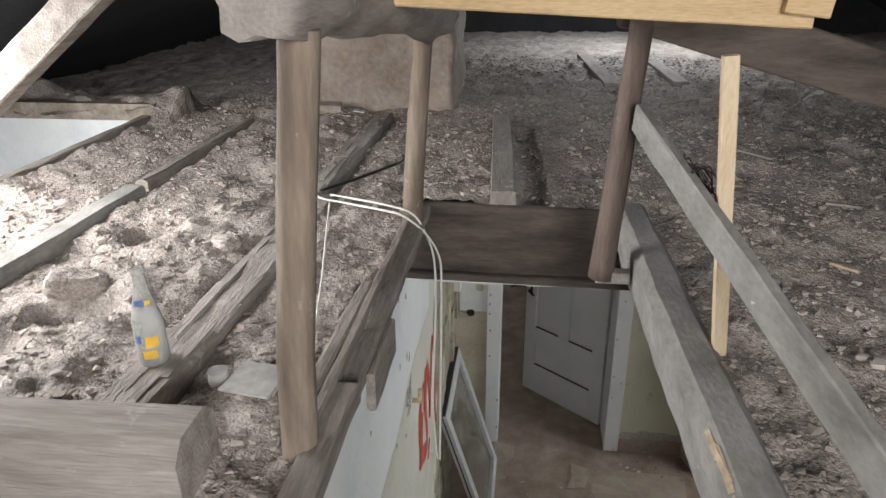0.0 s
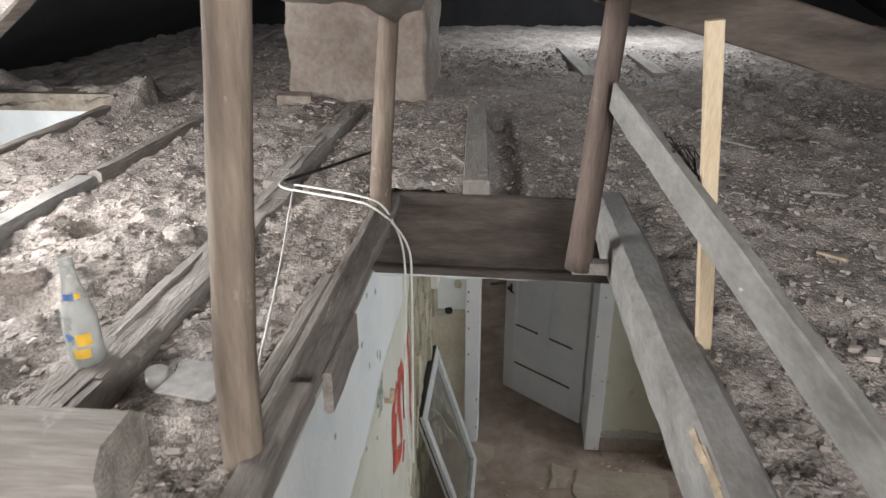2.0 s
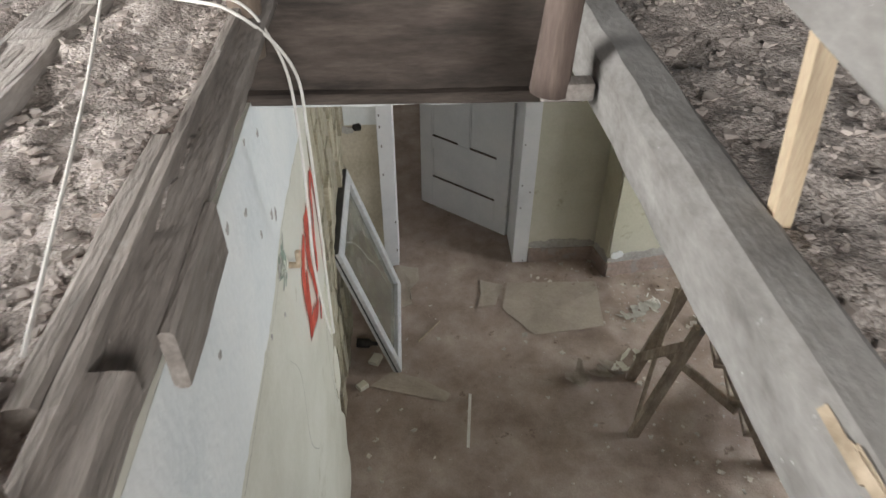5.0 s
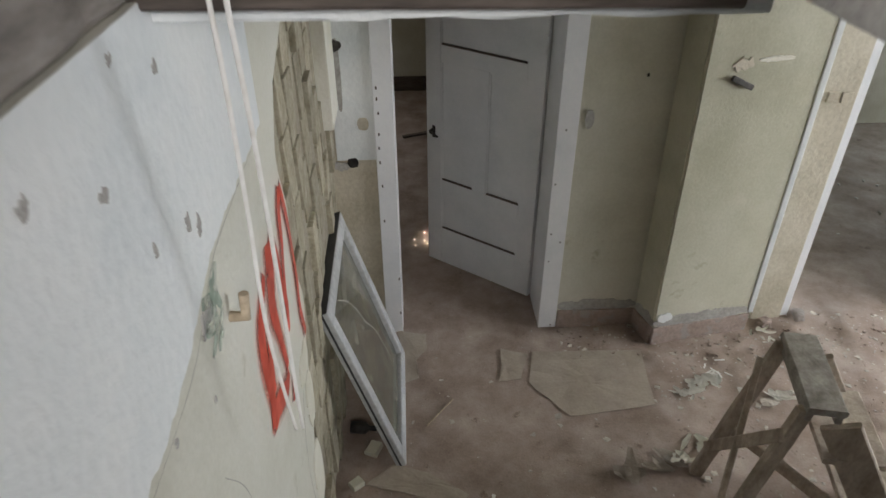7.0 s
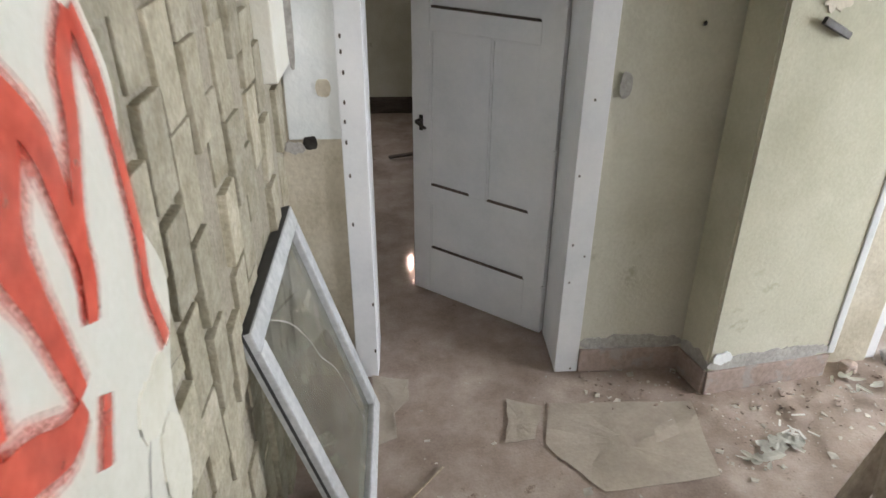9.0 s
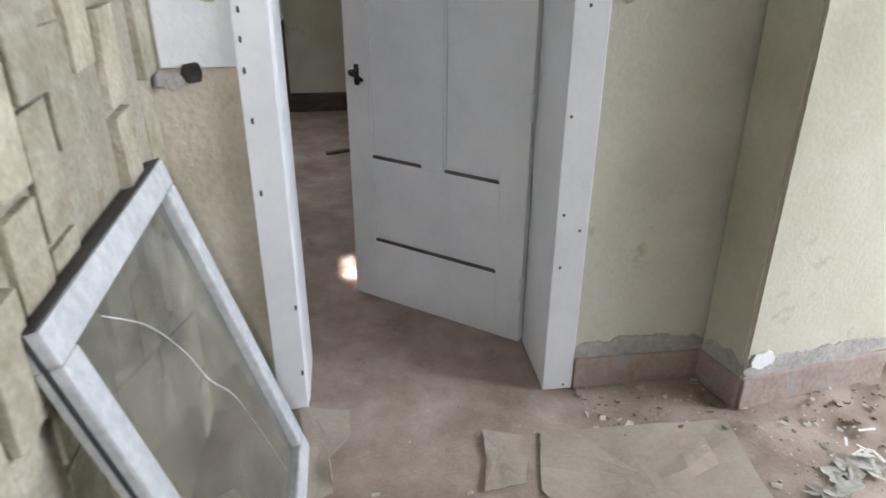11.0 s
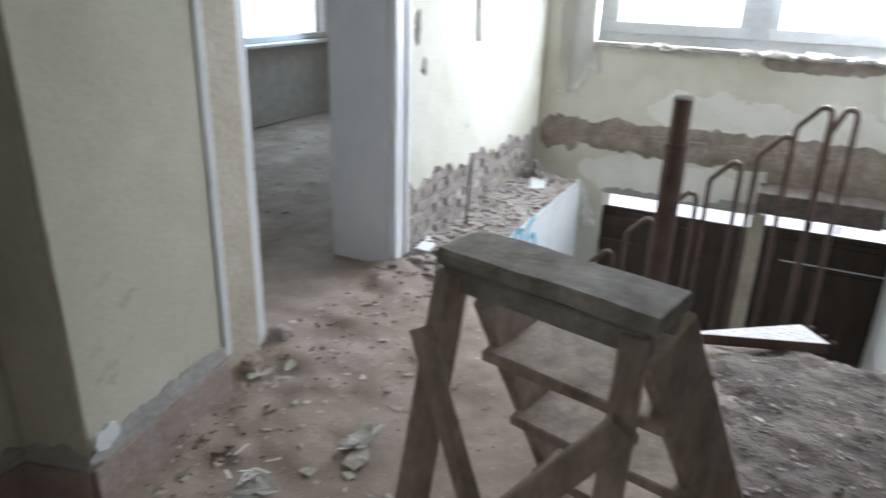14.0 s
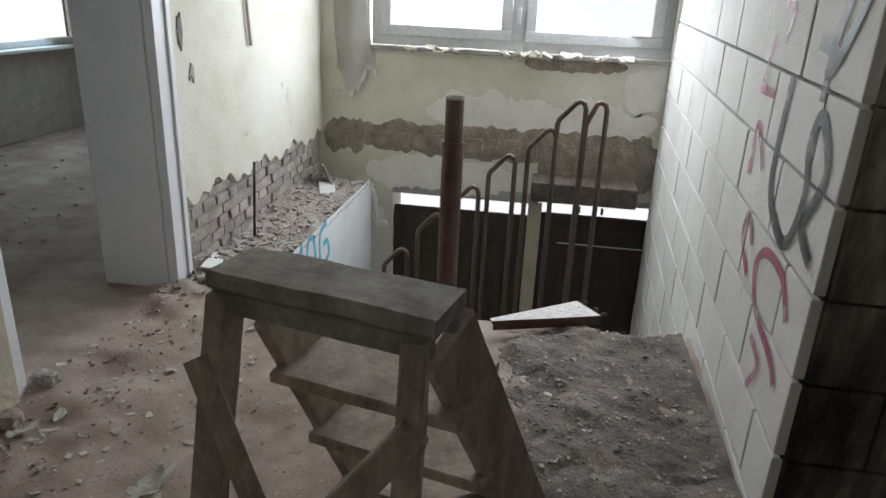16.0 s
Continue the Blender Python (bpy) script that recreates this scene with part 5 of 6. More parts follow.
def stair_tread():
    """A loose tread of chequer plate that sticks out over the landing edge."""
    t = thing("stair_tread", "loose steel chequer-plate stair tread over the landing edge", "stair tread", (3.47, -1.64, 0.045))
    turn = Matrix.Rotation(math.atan2(-0.385, 0.29), 4, "Z")
    L, W = 0.50, 0.18

    def taper(bm):
        """Narrows the piece towards the end that the rubble covers."""
        for v in bm.verts:
            v.co.y *= 0.16 + 0.84 * v.co.x / L
            v.co = turn @ v.co
        return bm

    part("plate", taper(box(0.0, L, -W, 0.0, 0.016, 0.022, 0.002)), sheet_mat, t, "pale worn chequer plate")
    bm = bmesh.new()
    for i in range(16):
        for j in range(5):
            x, y = 0.04 + i * 0.028, -0.022 - j * 0.032 - 0.012 * (i % 2)
            if y > -W * (0.16 + 0.84 * x / L) + 0.012:
                add_box(bm, -0.010, 0.010, -0.0025, 0.0025, 0.0, 0.0025, 0.0, turn @ pose(x, y, 0.0215, 0, 0, 45 if (i + j) % 2 else -45))
    studs = part("raised_studs", bm, sheet_mat, t)
    studs["kind"] = "stuff"
    part("flange", taper(box(0.0, L, -W - 0.006, -W, -0.026, 0.022, 0.002)), steel_brown, t, "red-brown painted edge angle")
    part("end_flange", box(L, L + 0.006, -W, 0.0, -0.026, 0.022, 0.002, turn), steel_brown, t)
    for x, y in ((L + 0.006, -0.02), (L + 0.006, -0.10), (L + 0.006, -0.16)):
        bolt = part("bolt", log([turn @ Vector((x, y, 0.008)), turn @ Vector((x + 0.05, y, 0.012))], [0.006, 0.006], 1, 8, 0.0), black_iron, t, "rusty bolt")
        part("nut", log([turn @ Vector((x + 0.028, y, 0.010)), turn @ Vector((x + 0.040, y, 0.011))], [0.012, 0.012], 1, 6, 0.0), steel_brown, bolt)


stair_tread()
wire("reinforcing_bar", [(4.35, -0.12, 0.02), (4.37, -0.12, 0.2), (4.40, -0.12, 0.47)], 0.008, black_iron, "rusty reinforcing bar standing in the rubble", "bar", 2)
single("lath", timber((4.60, -0.05, 1.12), (4.54, -0.05, 1.55), 0.02, 0.012, 0.002, 0.001, seed=62), bare_plaster, "thin wooden lath fixed to the plaster", "lath")
single("plaster_slab", box(-0.09, 0.09, -0.008, 0.008, 0, 0.17, 0.003, pose(5.62, -0.20, 0.02, -22, 8, 25)), cement, "broken plaster slab leaning in the corner", "rubble")
single("plaster_slab", box(-0.13, 0.13, -0.06, 0.06, 0, 0.014, 0.003, pose(5.45, -0.22, 0.03, 6, -4, 20)), whitewash, "white plaster slab lying on the ledge", "rubble")
single("plaster_slab", box(-0.14, 0.14, -0.04, 0.04, 0, 0.012, 0.003, pose(3.83, -0.12, 0.05, 8, 5, 12)), whitewash, "white plaster slab lying on the ledge", "rubble")


def torn_film():
    bm = bmesh.new()
    n = 8
    g = [[bm.verts.new((5.80 + 0.012 * math.sin(i * 1.7 + j), -0.47 - 0.02 * (j / n) - 0.14 * (i / n) * (j / n) + 0.012 * math.sin(i * 2.3 + j * 1.1), 0.0 - 0.34 * j / n + 0.02 * math.sin(i * 3 + j))) for j in range(n + 1)] for i in range(n + 1)]
    for i in range(n):
        for j in range(n):
            bm.faces.new((g[i][j], g[i + 1][j], g[i + 1][j + 1], g[i][j + 1]))
    single("torn_film", bm, paper_white, "torn whitish wallpaper hanging from the ledge", "wallpaper")


torn_film()


def peeled_sheet():
    """Wallpaper that has come off the corner beside the window and hangs in a fold."""
    bm = bmesh.new()
    nu, nv = 14, 22
    g = []
    for i in range(nu + 1):
        u, col = i / nu, []
        low = 0.86 - 0.20 * math.exp(-((u - 0.42) / 0.22) ** 2) + 0.03 * math.sin(u * 17) + 0.02 * math.sin(u * 41)
        for j in range(nv + 1):
            v = j / nv
            z = 2.3 + (low - 2.3) * v
            y = -0.15 - (0.16 + 0.16 * v) * u
            col.append(bm.verts.new((5.912 - 0.05 * v * math.sin(u * 3.1) - 0.012 * math.sin(u * 9 + v * 5) * v, y + 0.01 * math.sin(v * 11), z)))
        g.append(col)
    for i in range(nu):
        for j in range(nv):
            bm.faces.new((g[i][j], g[i + 1][j], g[i + 1][j + 1], g[i][j + 1])).smooth = True
    bmesh.ops.solidify(bm, geom=bm.faces[:], thickness=0.002)
    single("peeled_wallpaper", bm, paper_white, "peeled whitish wallpaper hanging beside the window", "wallpaper")


peeled_sheet()


# ---- worn places on the walls ----
def patch(name, centre, u, v, w, h, mat, label, seed, thick=0.004, category="stain", rugged=0.28, kind="structure"):
    """An uneven scab or bare place on a wall, thin, with a ragged outline."""
    bm = bmesh.new()
    u, v, c = Vector(u).normalized(), Vector(v).normalized(), Vector(centre)
    nn = u.cross(v).normalized()
    k = max(14, min(160, int(w / 0.012)))
    small = min(w, h)
    off = Vector((seed * 3.7, seed * 1.3, 0))

    def wobble(p):
        q = p + off
        return rugged * small * (0.9 * noise.noise(q * (1.6 / small)) + 0.5 * noise.noise(q * (5 / small)) + 0.25 * noise.noise(q * (14 / small)))
    rows = []
    for i in range(k + 1):
        s = -1 + 2 * i / k
        half = h / 2 * max(0.02, 1 - abs(s) ** 3.5) ** 0.5
        base = c + u * (s * w / 2)
        hi, lo = base + v * half, base - v * half
        end = min(1, (1 - abs(s)) * 6)
        hi, lo = hi + v * wobble(hi) * end, lo + v * wobble(lo) * end
        if (hi - lo).dot(v) < 0.002:
            mid = (hi + lo) / 2
            hi, lo = mid + v * 0.001, mid - v * 0.001
        rows.append([bm.verts.new(q) for q in (hi + v * 0.002 - nn * 0.002, hi + nn * thick, lo + nn * thick, lo - v * 0.002 - nn * 0.002)])
    for a, d in zip(rows, rows[1:]):
        for e in range(3):
            bm.faces.new((a[e], a[e + 1], d[e + 1], d[e]))
    return tagged(part(name, bm, mat), label, category, kind=kind)


LW = dict(u=(0, 1, 0), v=(0, 0, 1))                      # left wall, facing +x
for i, (y, z, w, h) in enumerate(((-2.87, 2.64, 0.06, 0.03), (-2.715, 2.565, 0.07, 0.025), (-2.46, 2.63, 0.05, 0.03), (-2.477, 2.38, 0.05, 0.06), (-2.62, 2.42, 0.03, 0.05), (-2.43, 2.345, 0.06, 0.05),
                                  (-2.60, 2.69, 0.04, 0.02), (-3.1, 2.5, 0.05, 0.03), (-2.73, 2.15, 0.03, 0.03), (-2.55, 2.05, 0.03, 0.02))):
    patch("trim_scuff", (-0.2848, y, z), mat=cement, label="dark scuff in the limewash", seed=i, w=w * 0.40, h=h * 0.5, rugged=0.8, thick=0.003, **LW)
patch("trim_scar", (-0.2848, -2.50, 2.185), mat=cement, label="scar of grey cement where a fitting was torn out", seed=21, w=0.07, h=0.05, rugged=0.9, thick=0.003, **LW)
single("pipe_stub", log([(-0.30, -2.375, 2.10), (-0.255, -2.37, 2.095), (-0.252, -2.368, 2.15)], [0.012, 0.012, 0.010], 1, 10, 0.05), torn_wood, "brass pipe stub sticking out of the wall", "pipe")


def crack(name, path, w, origin, u, v, lift, mat=block_joint):
    bm = ribbon(path, [0.5 * w * (0.5 + (i * 7 % 5) / 5) for i in range(len(path))], origin, u, v, lift)
    tagged(part(name, bm, mat), "crack in the plaster", "crack", kind="structure")


OL = (-0.285, 0, 0)
smear = thing("graffiti", "faded green and dark sprayed scribble on the plaster", "graffiti", (-0.285, -2.46, 2.17))
for k, path in enumerate(([(-2.40, 2.25), (-2.43, 2.20), (-2.415, 2.155), (-2.45, 2.13), (-2.475, 2.10)], [(-2.51, 2.235), (-2.46, 2.205), (-2.515, 2.18), (-2.47, 2.15), (-2.515, 2.12)], [(-2.44, 2.24), (-2.46, 2.17), (-2.44, 2.11)])):
    bm = ribbon(path, [0.022, 0.03, 0.018, 0.026, 0.015][:len(path)], OL, (0, 1, 0), (0, 0, 1), 0.003 + 0.0003 * k)
    bmesh.ops.transform(bm, verts=bm.verts, matrix=Matrix.Translation((0.285, 2.46, -2.17)))
    part("stroke", bm, green_spray, smear)
crack("trim_crack", [(-2.00, 2.275), (-2.33, 2.265), (-2.42, 2.25), (-2.52, 2.205), (-2.62, 2.175), (-2.75, 2.168), (-2.9, 2.165), (-3.2, 2.14)], 0.0035, OL, (0, 1, 0), (0, 0, 1), 0.0025)
crack("trim_crack", [(-1.62, 1.40), (-1.80, 1.42), (-1.90, 1.30), (-1.95, 1.1), (-1.92, 0.8)], 0.006, OL, (0, 1, 0), (0, 0, 1), 0.0012)
crack("trim_crack", [(-2.6, 1.9), (-2.5, 1.7), (-2.55, 1.4), (-2.45, 1.2)], 0.004, OL, (0, 1, 0), (0, 0, 1), 0.0012)
for y, z, w, h, sd in ((-1.80, 1.42, 0.16, 0.12, 31), (-1.78, 1.25, 0.12, 0.22, 32), (-1.82, 0.9, 0.16, 0.3, 33)):
    patch("trim_peeled", (-0.2848, y, z), mat=plaster, label="peeled plaster beside the bare bricks", seed=sd, w=w, h=h, **LW)

DW = dict(u=(1, 0, 0), v=(0, 0, 1))                      # walls facing -y
patch("trim_socket_hole", (-0.235, -0.014, 1.225), mat=black_iron, label="empty socket hole in the plaster", seed=41, w=0.06, h=0.055, thick=0.003, rugged=0.2, **DW)
patch("trim_socket_chase", (-0.30, -0.013, 1.205), mat=cement, label="chiselled cable chase", seed=42, w=0.09, h=0.045, **DW)
patch("trim_chase", (-0.275, -0.013, 1.72), mat=cement, label="dark vertical cable chase", seed=43, w=0.03, h=0.38, **DW)
patch("trim_chase_end", (-0.27, -0.0145, 1.88), mat=black_iron, label="dark hole at the end of the chase", seed=44, w=0.05, h=0.05, **DW)
patch("trim_notch", (-0.165, -0.013, 1.455), mat=bare_plaster, label="small square patch of bare plaster", seed=45, w=0.06, h=0.07, rugged=0.06, **DW)
patch("trim_wall_scuff", (1.05, -0.032, 1.46), mat=cement, label="chipped plaster", seed=46, w=0.05, h=0.10, **DW)
for k, ((ax, ay), (bx_, by)) in enumerate((((0.997, -0.024), (1.505, -0.024)), ((1.505, -0.03), (1.56, -0.228)), ((1.56, -0.228), (2.22, -0.118)))):
    along = Vector((bx_ - ax, by - ay, 0))
    patch("trim_mortar", ((ax + bx_) / 2, (ay + by) / 2, 0.165), tuple(along), (0, 0, 1), along.length * 1.01, 0.085, cement, "ragged grey mortar left above the skirting", 81 + k, 0.003, "skirting", 0.26)
cb = Vector((2.22 - 1.56, -0.115 + 0.225, 0)).normalized()


def breast(x, z, lift=0.0):
    f = (x - 1.56) / (2.22 - 1.56)
    return (x, -0.225 + 0.11 * f - lift, z)


patch("trim_lamp_hole", breast(1.74, 1.80, 0.002), tuple(cb), (0, 0, 1), 0.12, 0.05, bare_plaster, "torn-out wall lamp fitting", 51, rugged=0.8)
single("lamp_stub", timber(breast(1.69, 1.745, 0.02), breast(1.81, 1.685, 0.02), 0.02, 0.028, 0.004, 0.003, seed=63), black_iron, "blackened stub of a torn-off wall lamp", "lamp stub")
patch("trim_chase_right", breast(1.92, 1.82, 0.002), tuple(cb), (0, 0, 1), 0.20, 0.022, plaster, "pale plastered cable chase", 52)
patch("trim_nail_hole", (1.33, -0.033, 1.70), mat=black_iron, label="nail hole", seed=53, w=0.014, h=0.014, **DW)
structure("trim_edge_strip", box(2.208, 2.245, -0.1255, -0.03, 0.14, 2.2, 0.006), whitewash, "pale plaster edge strip", "wall")
for x, z in ((2.36, 1.555), (2.44, 1.55)):
    single("switch_box", box(x - 0.03, x + 0.03, -0.04, -0.027, z - 0.03, z + 0.03, 0.005), bare_plaster, "old beige light switch box", "switch")
patch("trim_chip_low", breast(1.63, 0.205, 0.006), tuple(cb), (0, 0, 1), 0.10, 0.06, whitewash, "white chip at the foot of the plaster", 54)
for x, z in ((-0.083, 1.40), (-0.086, 1.32), (-0.085, 1.233), (-0.079, 0.854), (-0.01, 0.434), (-0.01, 0.164), (-0.079, 1.084), (-0.085, 1.6), (-0.085, 1.66), (-0.08, 1.52)):
    patch("trim_paint_chip", (x, -0.031, z), mat=dark_wood, label="chipped paint", seed=x * 90 + z * 7, w=0.009, h=0.017, thick=0.0015, **DW)
for x, z in ((0.90, 1.066), (0.905, 0.728), (0.965, 0.668), (0.907, 0.529), (0.96, 0.02), (0.93, 1.4)):
    patch("trim_paint_chip", (x, -0.033, z), mat=dark_wood, label="chipped paint", seed=x * 90 + z * 7, w=0.009, h=0.008, thick=0.0015, **DW)
patch("trim_wall_hole", (3.82, -0.037, 1.235), mat=block_joint, label="dark hole broken in the plaster", seed=61, w=0.045, h=0.13, rugged=0.9, **DW)
patch("trim_wall_hole", (3.90, -0.037, 1.02), mat=cement, label="triangular chip in the plaster", seed=62, w=0.05, h=0.06, rugged=1.0, **DW)
WW = dict(u=(0, -1, 0), v=(0, 0, 1))                     # window wall, facing -x
patch("trim_bare_band", (5.919, -1.40, 0.375), mat=bare_masonry, label="band of bare brown masonry across the wall", seed=71, w=2.62, h=0.25, rugged=0.18, **WW)
patch("trim_pale_strip", (5.9195, -1.75, 0.60), mat=paper_white, label="whitish skim left above the bare masonry", seed=75, w=1.75, h=0.26, thick=0.002, rugged=0.35, **WW)
patch("trim_pale_skim", (5.9195, -1.02, 0.09), mat=paper_white, label="greyish white skim above the gate lintel", seed=76, w=1.25, h=0.28, thick=0.002, rugged=0.2, **WW)
patch("trim_pale_jamb", (5.9195, -2.50, 0.86), mat=paper_white, label="whitish skim beside the bare patch", seed=77, w=0.30, h=0.34, thick=0.002, rugged=0.5, **WW)
patch("trim_bare_band_low", (5.9175, -2.22, 0.23), mat=bare_masonry, label="bare masonry above the gate lintel", seed=74, w=0.9, h=0.44, **WW)
patch("trim_bare_band_end", (5.918, -0.22, 0.36), mat=bare_masonry, label="bare masonry in the corner", seed=72, w=0.34, h=0.26, **WW)
patch("trim_under_window", (5.919, -1.98, 1.0), mat=bare_masonry, label="bare patch broken out under the window", seed=73, w=0.75, h=0.11, **WW)
bm = bmesh.new()
rr = random.Random(9)
for i in range(26):
    y = -0.55 - 2.0 * rr.random()
    add_box(bm, -0.03, 0.03, -0.04, 0.04, -0.012, 0.012, 0.004, pose(5.90 + rr.uniform(-0.01, 0.01), y, 1.055 + rr.uniform(-0.01, 0.01), rr.uniform(-30, 30), rr.uniform(-30, 30), rr.uniform(0, 90)))
tagged(part("sill_crumbs", bm, flake), "crumbled mortar along the window ledge", "rubble", kind="stuff")

# sprayed lines on the block wall
BW = dict(origin=(0, -2.52, 0), u=(-1, 0, 0), v=(0, 0, 1))
tag_black = thing("graffiti", "large black sprayed tag on the white blocks", "graffiti", (2.6, -2.52, 1.1))
BLACK = [[(2.885, 1.257), (2.888, 0.931), (2.722, 0.818), (2.604, 0.827), (2.552, 0.975), (2.599, 1.103), (2.56, 1.19), (2.466, 1.13), (2.43, 1.049), (2.495, 0.95), (2.513, 0.888), (2.40, 0.838)],
         [(2.531, 1.485), (2.585, 1.365), (2.584, 1.226)], [(2.70, 1.37), (2.537, 1.344), (2.606, 1.288)], [(2.42, 1.50), (2.47, 1.42), (2.53, 1.34)]]
for k, path in enumerate(BLACK):
    bm = ribbon([(-x, z) for x, z in path], [0.045 if k == 0 else 0.04] * len(path), lift=0.0025 + 0.0005 * k, **BW)
    bmesh.ops.transform(bm, verts=bm.verts, matrix=Matrix.Translation((-2.6, 2.52, -1.1)))
    part("stroke", bm, black_spray, tag_black)
tag_red = thing("graffiti", "faded magenta sprayed lettering on the white blocks", "graffiti", (2.9, -2.52, 0.8))
MAG = [[(2.47, 0.639), (2.581, 0.728), (2.766, 0.729), (2.858, 0.651), (2.775, 0.544), (2.535, 0.493), (2.448, 0.444)], [(2.939, 0.582), (3.088, 0.676), (3.048, 0.764), (2.952, 0.687)],
       [(3.173, 0.876), (3.172, 1.056), (3.011, 0.933)], [(3.225, 1.169), (3.042, 1.177)], [(3.176, 1.357), (3.207, 1.189)], [(2.683, 0.302), (2.615, 0.414), (2.738, 0.455)], [(3.05, 1.34), (3.0, 1.44), (3.12, 1.45)]]
for k, path in enumerate(MAG):
    bm = ribbon([(-x, z) for x, z in path], [0.03 if k else 0.036] * len(path), lift=0.0028 + 0.0005 * k, **BW)
    bmesh.ops.transform(bm, verts=bm.verts, matrix=Matrix.Translation((-2.9, 2.52, -0.8)))
    part("stroke", bm, magenta_spray, tag_red)
tag_blue = thing("graffiti", "light blue sprayed letters on the landing side", "graffiti", (4.4, -0.462, -0.2))
structure("trim_landing_side", box(3.58, 5.775, -0.465, -0.462, -0.6, 0.045), whitewash, "white painted landing side", "wall")
for k, path in enumerate(([(4.05, -0.30), (4.08, -0.05), (4.22, -0.30), (4.25, -0.04)], [(4.36, -0.06), (4.33, -0.30), (4.48, -0.28), (4.46, -0.08), (4.36, -0.06)], [(4.72, -0.05), (4.58, -0.10), (4.60, -0.30), (4.75, -0.28), (4.72, -0.18), (4.64, -0.18)])):
    bm = ribbon(path, [0.038] * len(path), (-0.04, -0.465, 0.09), (1, 0, 0), (0, 0, 1), 0.002 + 0.0005 * k)
    bmesh.ops.transform(bm, verts=bm.verts, matrix=Matrix.Translation((-4.4, 0.462, 0.2)))
    part("stroke", bm, blue_spray, tag_blue)


# ---- things on the lower floor ----
def floor_sheet(outline, mat, label, category, z=0.007, curl=0.0):
    """A thin, slightly wavy sheet lying on the floor."""
    bm = bmesh.new()
    cx, cy = sum(p[0] for p in outline) / len(outline), sum(p[1] for p in outline) / len(outline)
    rim = []
    for (ax, ay), (bx2, by2) in zip(outline, outline[1:] + outline[:1]):
        for i in range(5):
            rim.append((ax + (bx2 - ax) * i / 5 + 0.006 * noise.noise((ax * 9, ay * 9, i)), ay + (by2 - ay) * i / 5 + 0.006 * noise.noise((ax * 9, ay * 9, i + 9))))
    rings = []
    for f in (1.0, 0.72, 0.42, 0.15):
        rings.append([bm.verts.new((cx + (x - cx) * f, cy + (y - cy) * f, z - 0.002 + float(floor_height(np.array(cx + (x - cx) * f), np.array(cy + (y - cy) * f))) + 0.002 * noise.noise((x * f * 6, y * f * 6, 1)) + curl * max(0, noise.noise((x * 3, y * 3, 4))) * f)) for x, y in rim])
    n = len(rim)
    for a, b in zip(rings, rings[1:]):
        for i in range(n):
            bm.faces.new((a[i], a[(i + 1) % n], b[(i + 1) % n], b[i]))
    bm.faces.new(rings[-1])
    bmesh.ops.recalc_face_normals(bm, faces=bm.faces)
    bmesh.ops.solidify(bm, geom=bm.faces[:], thickness=0.0025)
    return single("floor_sheet", bm, mat, label, category)


floor_sheet([(0.81, -0.257), (1.48, -0.304), (1.435, -0.756), (0.935, -0.80), (0.744, -0.53)], paper_mat, "dirty beige hardboard sheet on the floor", "sheet")
floor_sheet([(0.609, -0.226), (0.774, -0.285), (0.70, -0.50), (0.565, -0.51), (0.60, -0.36)], paper_mat, "torn beige hardboard scrap on the floor", "sheet", 0.010)
floor_sheet([(-0.03, -0.03), (0.149, -0.06), (0.146, -0.21), (0.08, -0.30), (0.09, -0.46), (0.0, -0.50)], paper_mat, "torn beige lino scrap by the door", "sheet", 0.009, 0.012)
floor_sheet([(-0.20, -1.20), (0.28, -1.34), (0.32, -1.28), (0.12, -1.14), (-0.05, -1.08)], paper_mat, "torn beige lino scrap on the floor", "sheet", 0.012)
floor_sheet([(1.32, -2.1), (1.72, -2.15), (1.70, -2.6), (1.25, -2.55)], card_grey, "grey board scrap on the floor", "sheet", 0.012)
single("lath", timber((0.443, -1.30, 0.015), (0.398, -1.69, 0.015), 0.018, 0.008, 0.001, 0.001, seed=64), cable_white, "white plastic strip on the floor", "strip")
single("stick", timber((0.127, -0.83, 0.012), (0.285, -0.645, 0.015), 0.008, 0.006, 0.001, 0.001, seed=65), torn_wood, "thin wooden splinter on the floor", "stick")
single("dark_bottle", log([(-0.29, -0.84, 0.035), (-0.21, -0.85, 0.035), (-0.19, -0.852, 0.035), (-0.15, -0.856, 0.033)], [0.033, 0.033, 0.014, 0.013], 1, 14, 0.0), black_iron, "dark bottle lying behind the sash", "bottle")
for k, (x, y, r, s) in enumerate(((-0.18, -1.02, 20, 0.10), (-0.22, -1.18, -15, 0.08), (-0.14, -0.62, 40, 0.07), (-0.2, -0.45, 10, 0.09))):
    single("plaster_lump", timber((x, y, 0.02), (x + s * 0.8 * math.cos(r), y + s * 0.8 * math.sin(r), 0.025), s * 0.7, 0.03, 0.006, 0.008, seed=66 + k), plaster, "chunk of fallen plaster at the wall foot", "rubble")
single("brick_piece", lump(2.36, -0.10, 0.03, 0.05, 0.04, 0.032, 20, 5), plinth_pink, "broken red brick at the jamb foot", "brick")
for k, (x, y, r) in enumerate(((3.63, -0.16, 30), (3.80, -0.22, -20), (2.62, -0.04, 70))):
    single("brick_piece", lump(x, y, 0.03, 0.06, 0.042, 0.03, r, 6 + k), brick_rubble, "broken brick in the rubble", "brick")
shreds = thing("paper_shreds", "tangle of white paper shreds on the floor", "paper", (1.86, -0.52, 0.0))
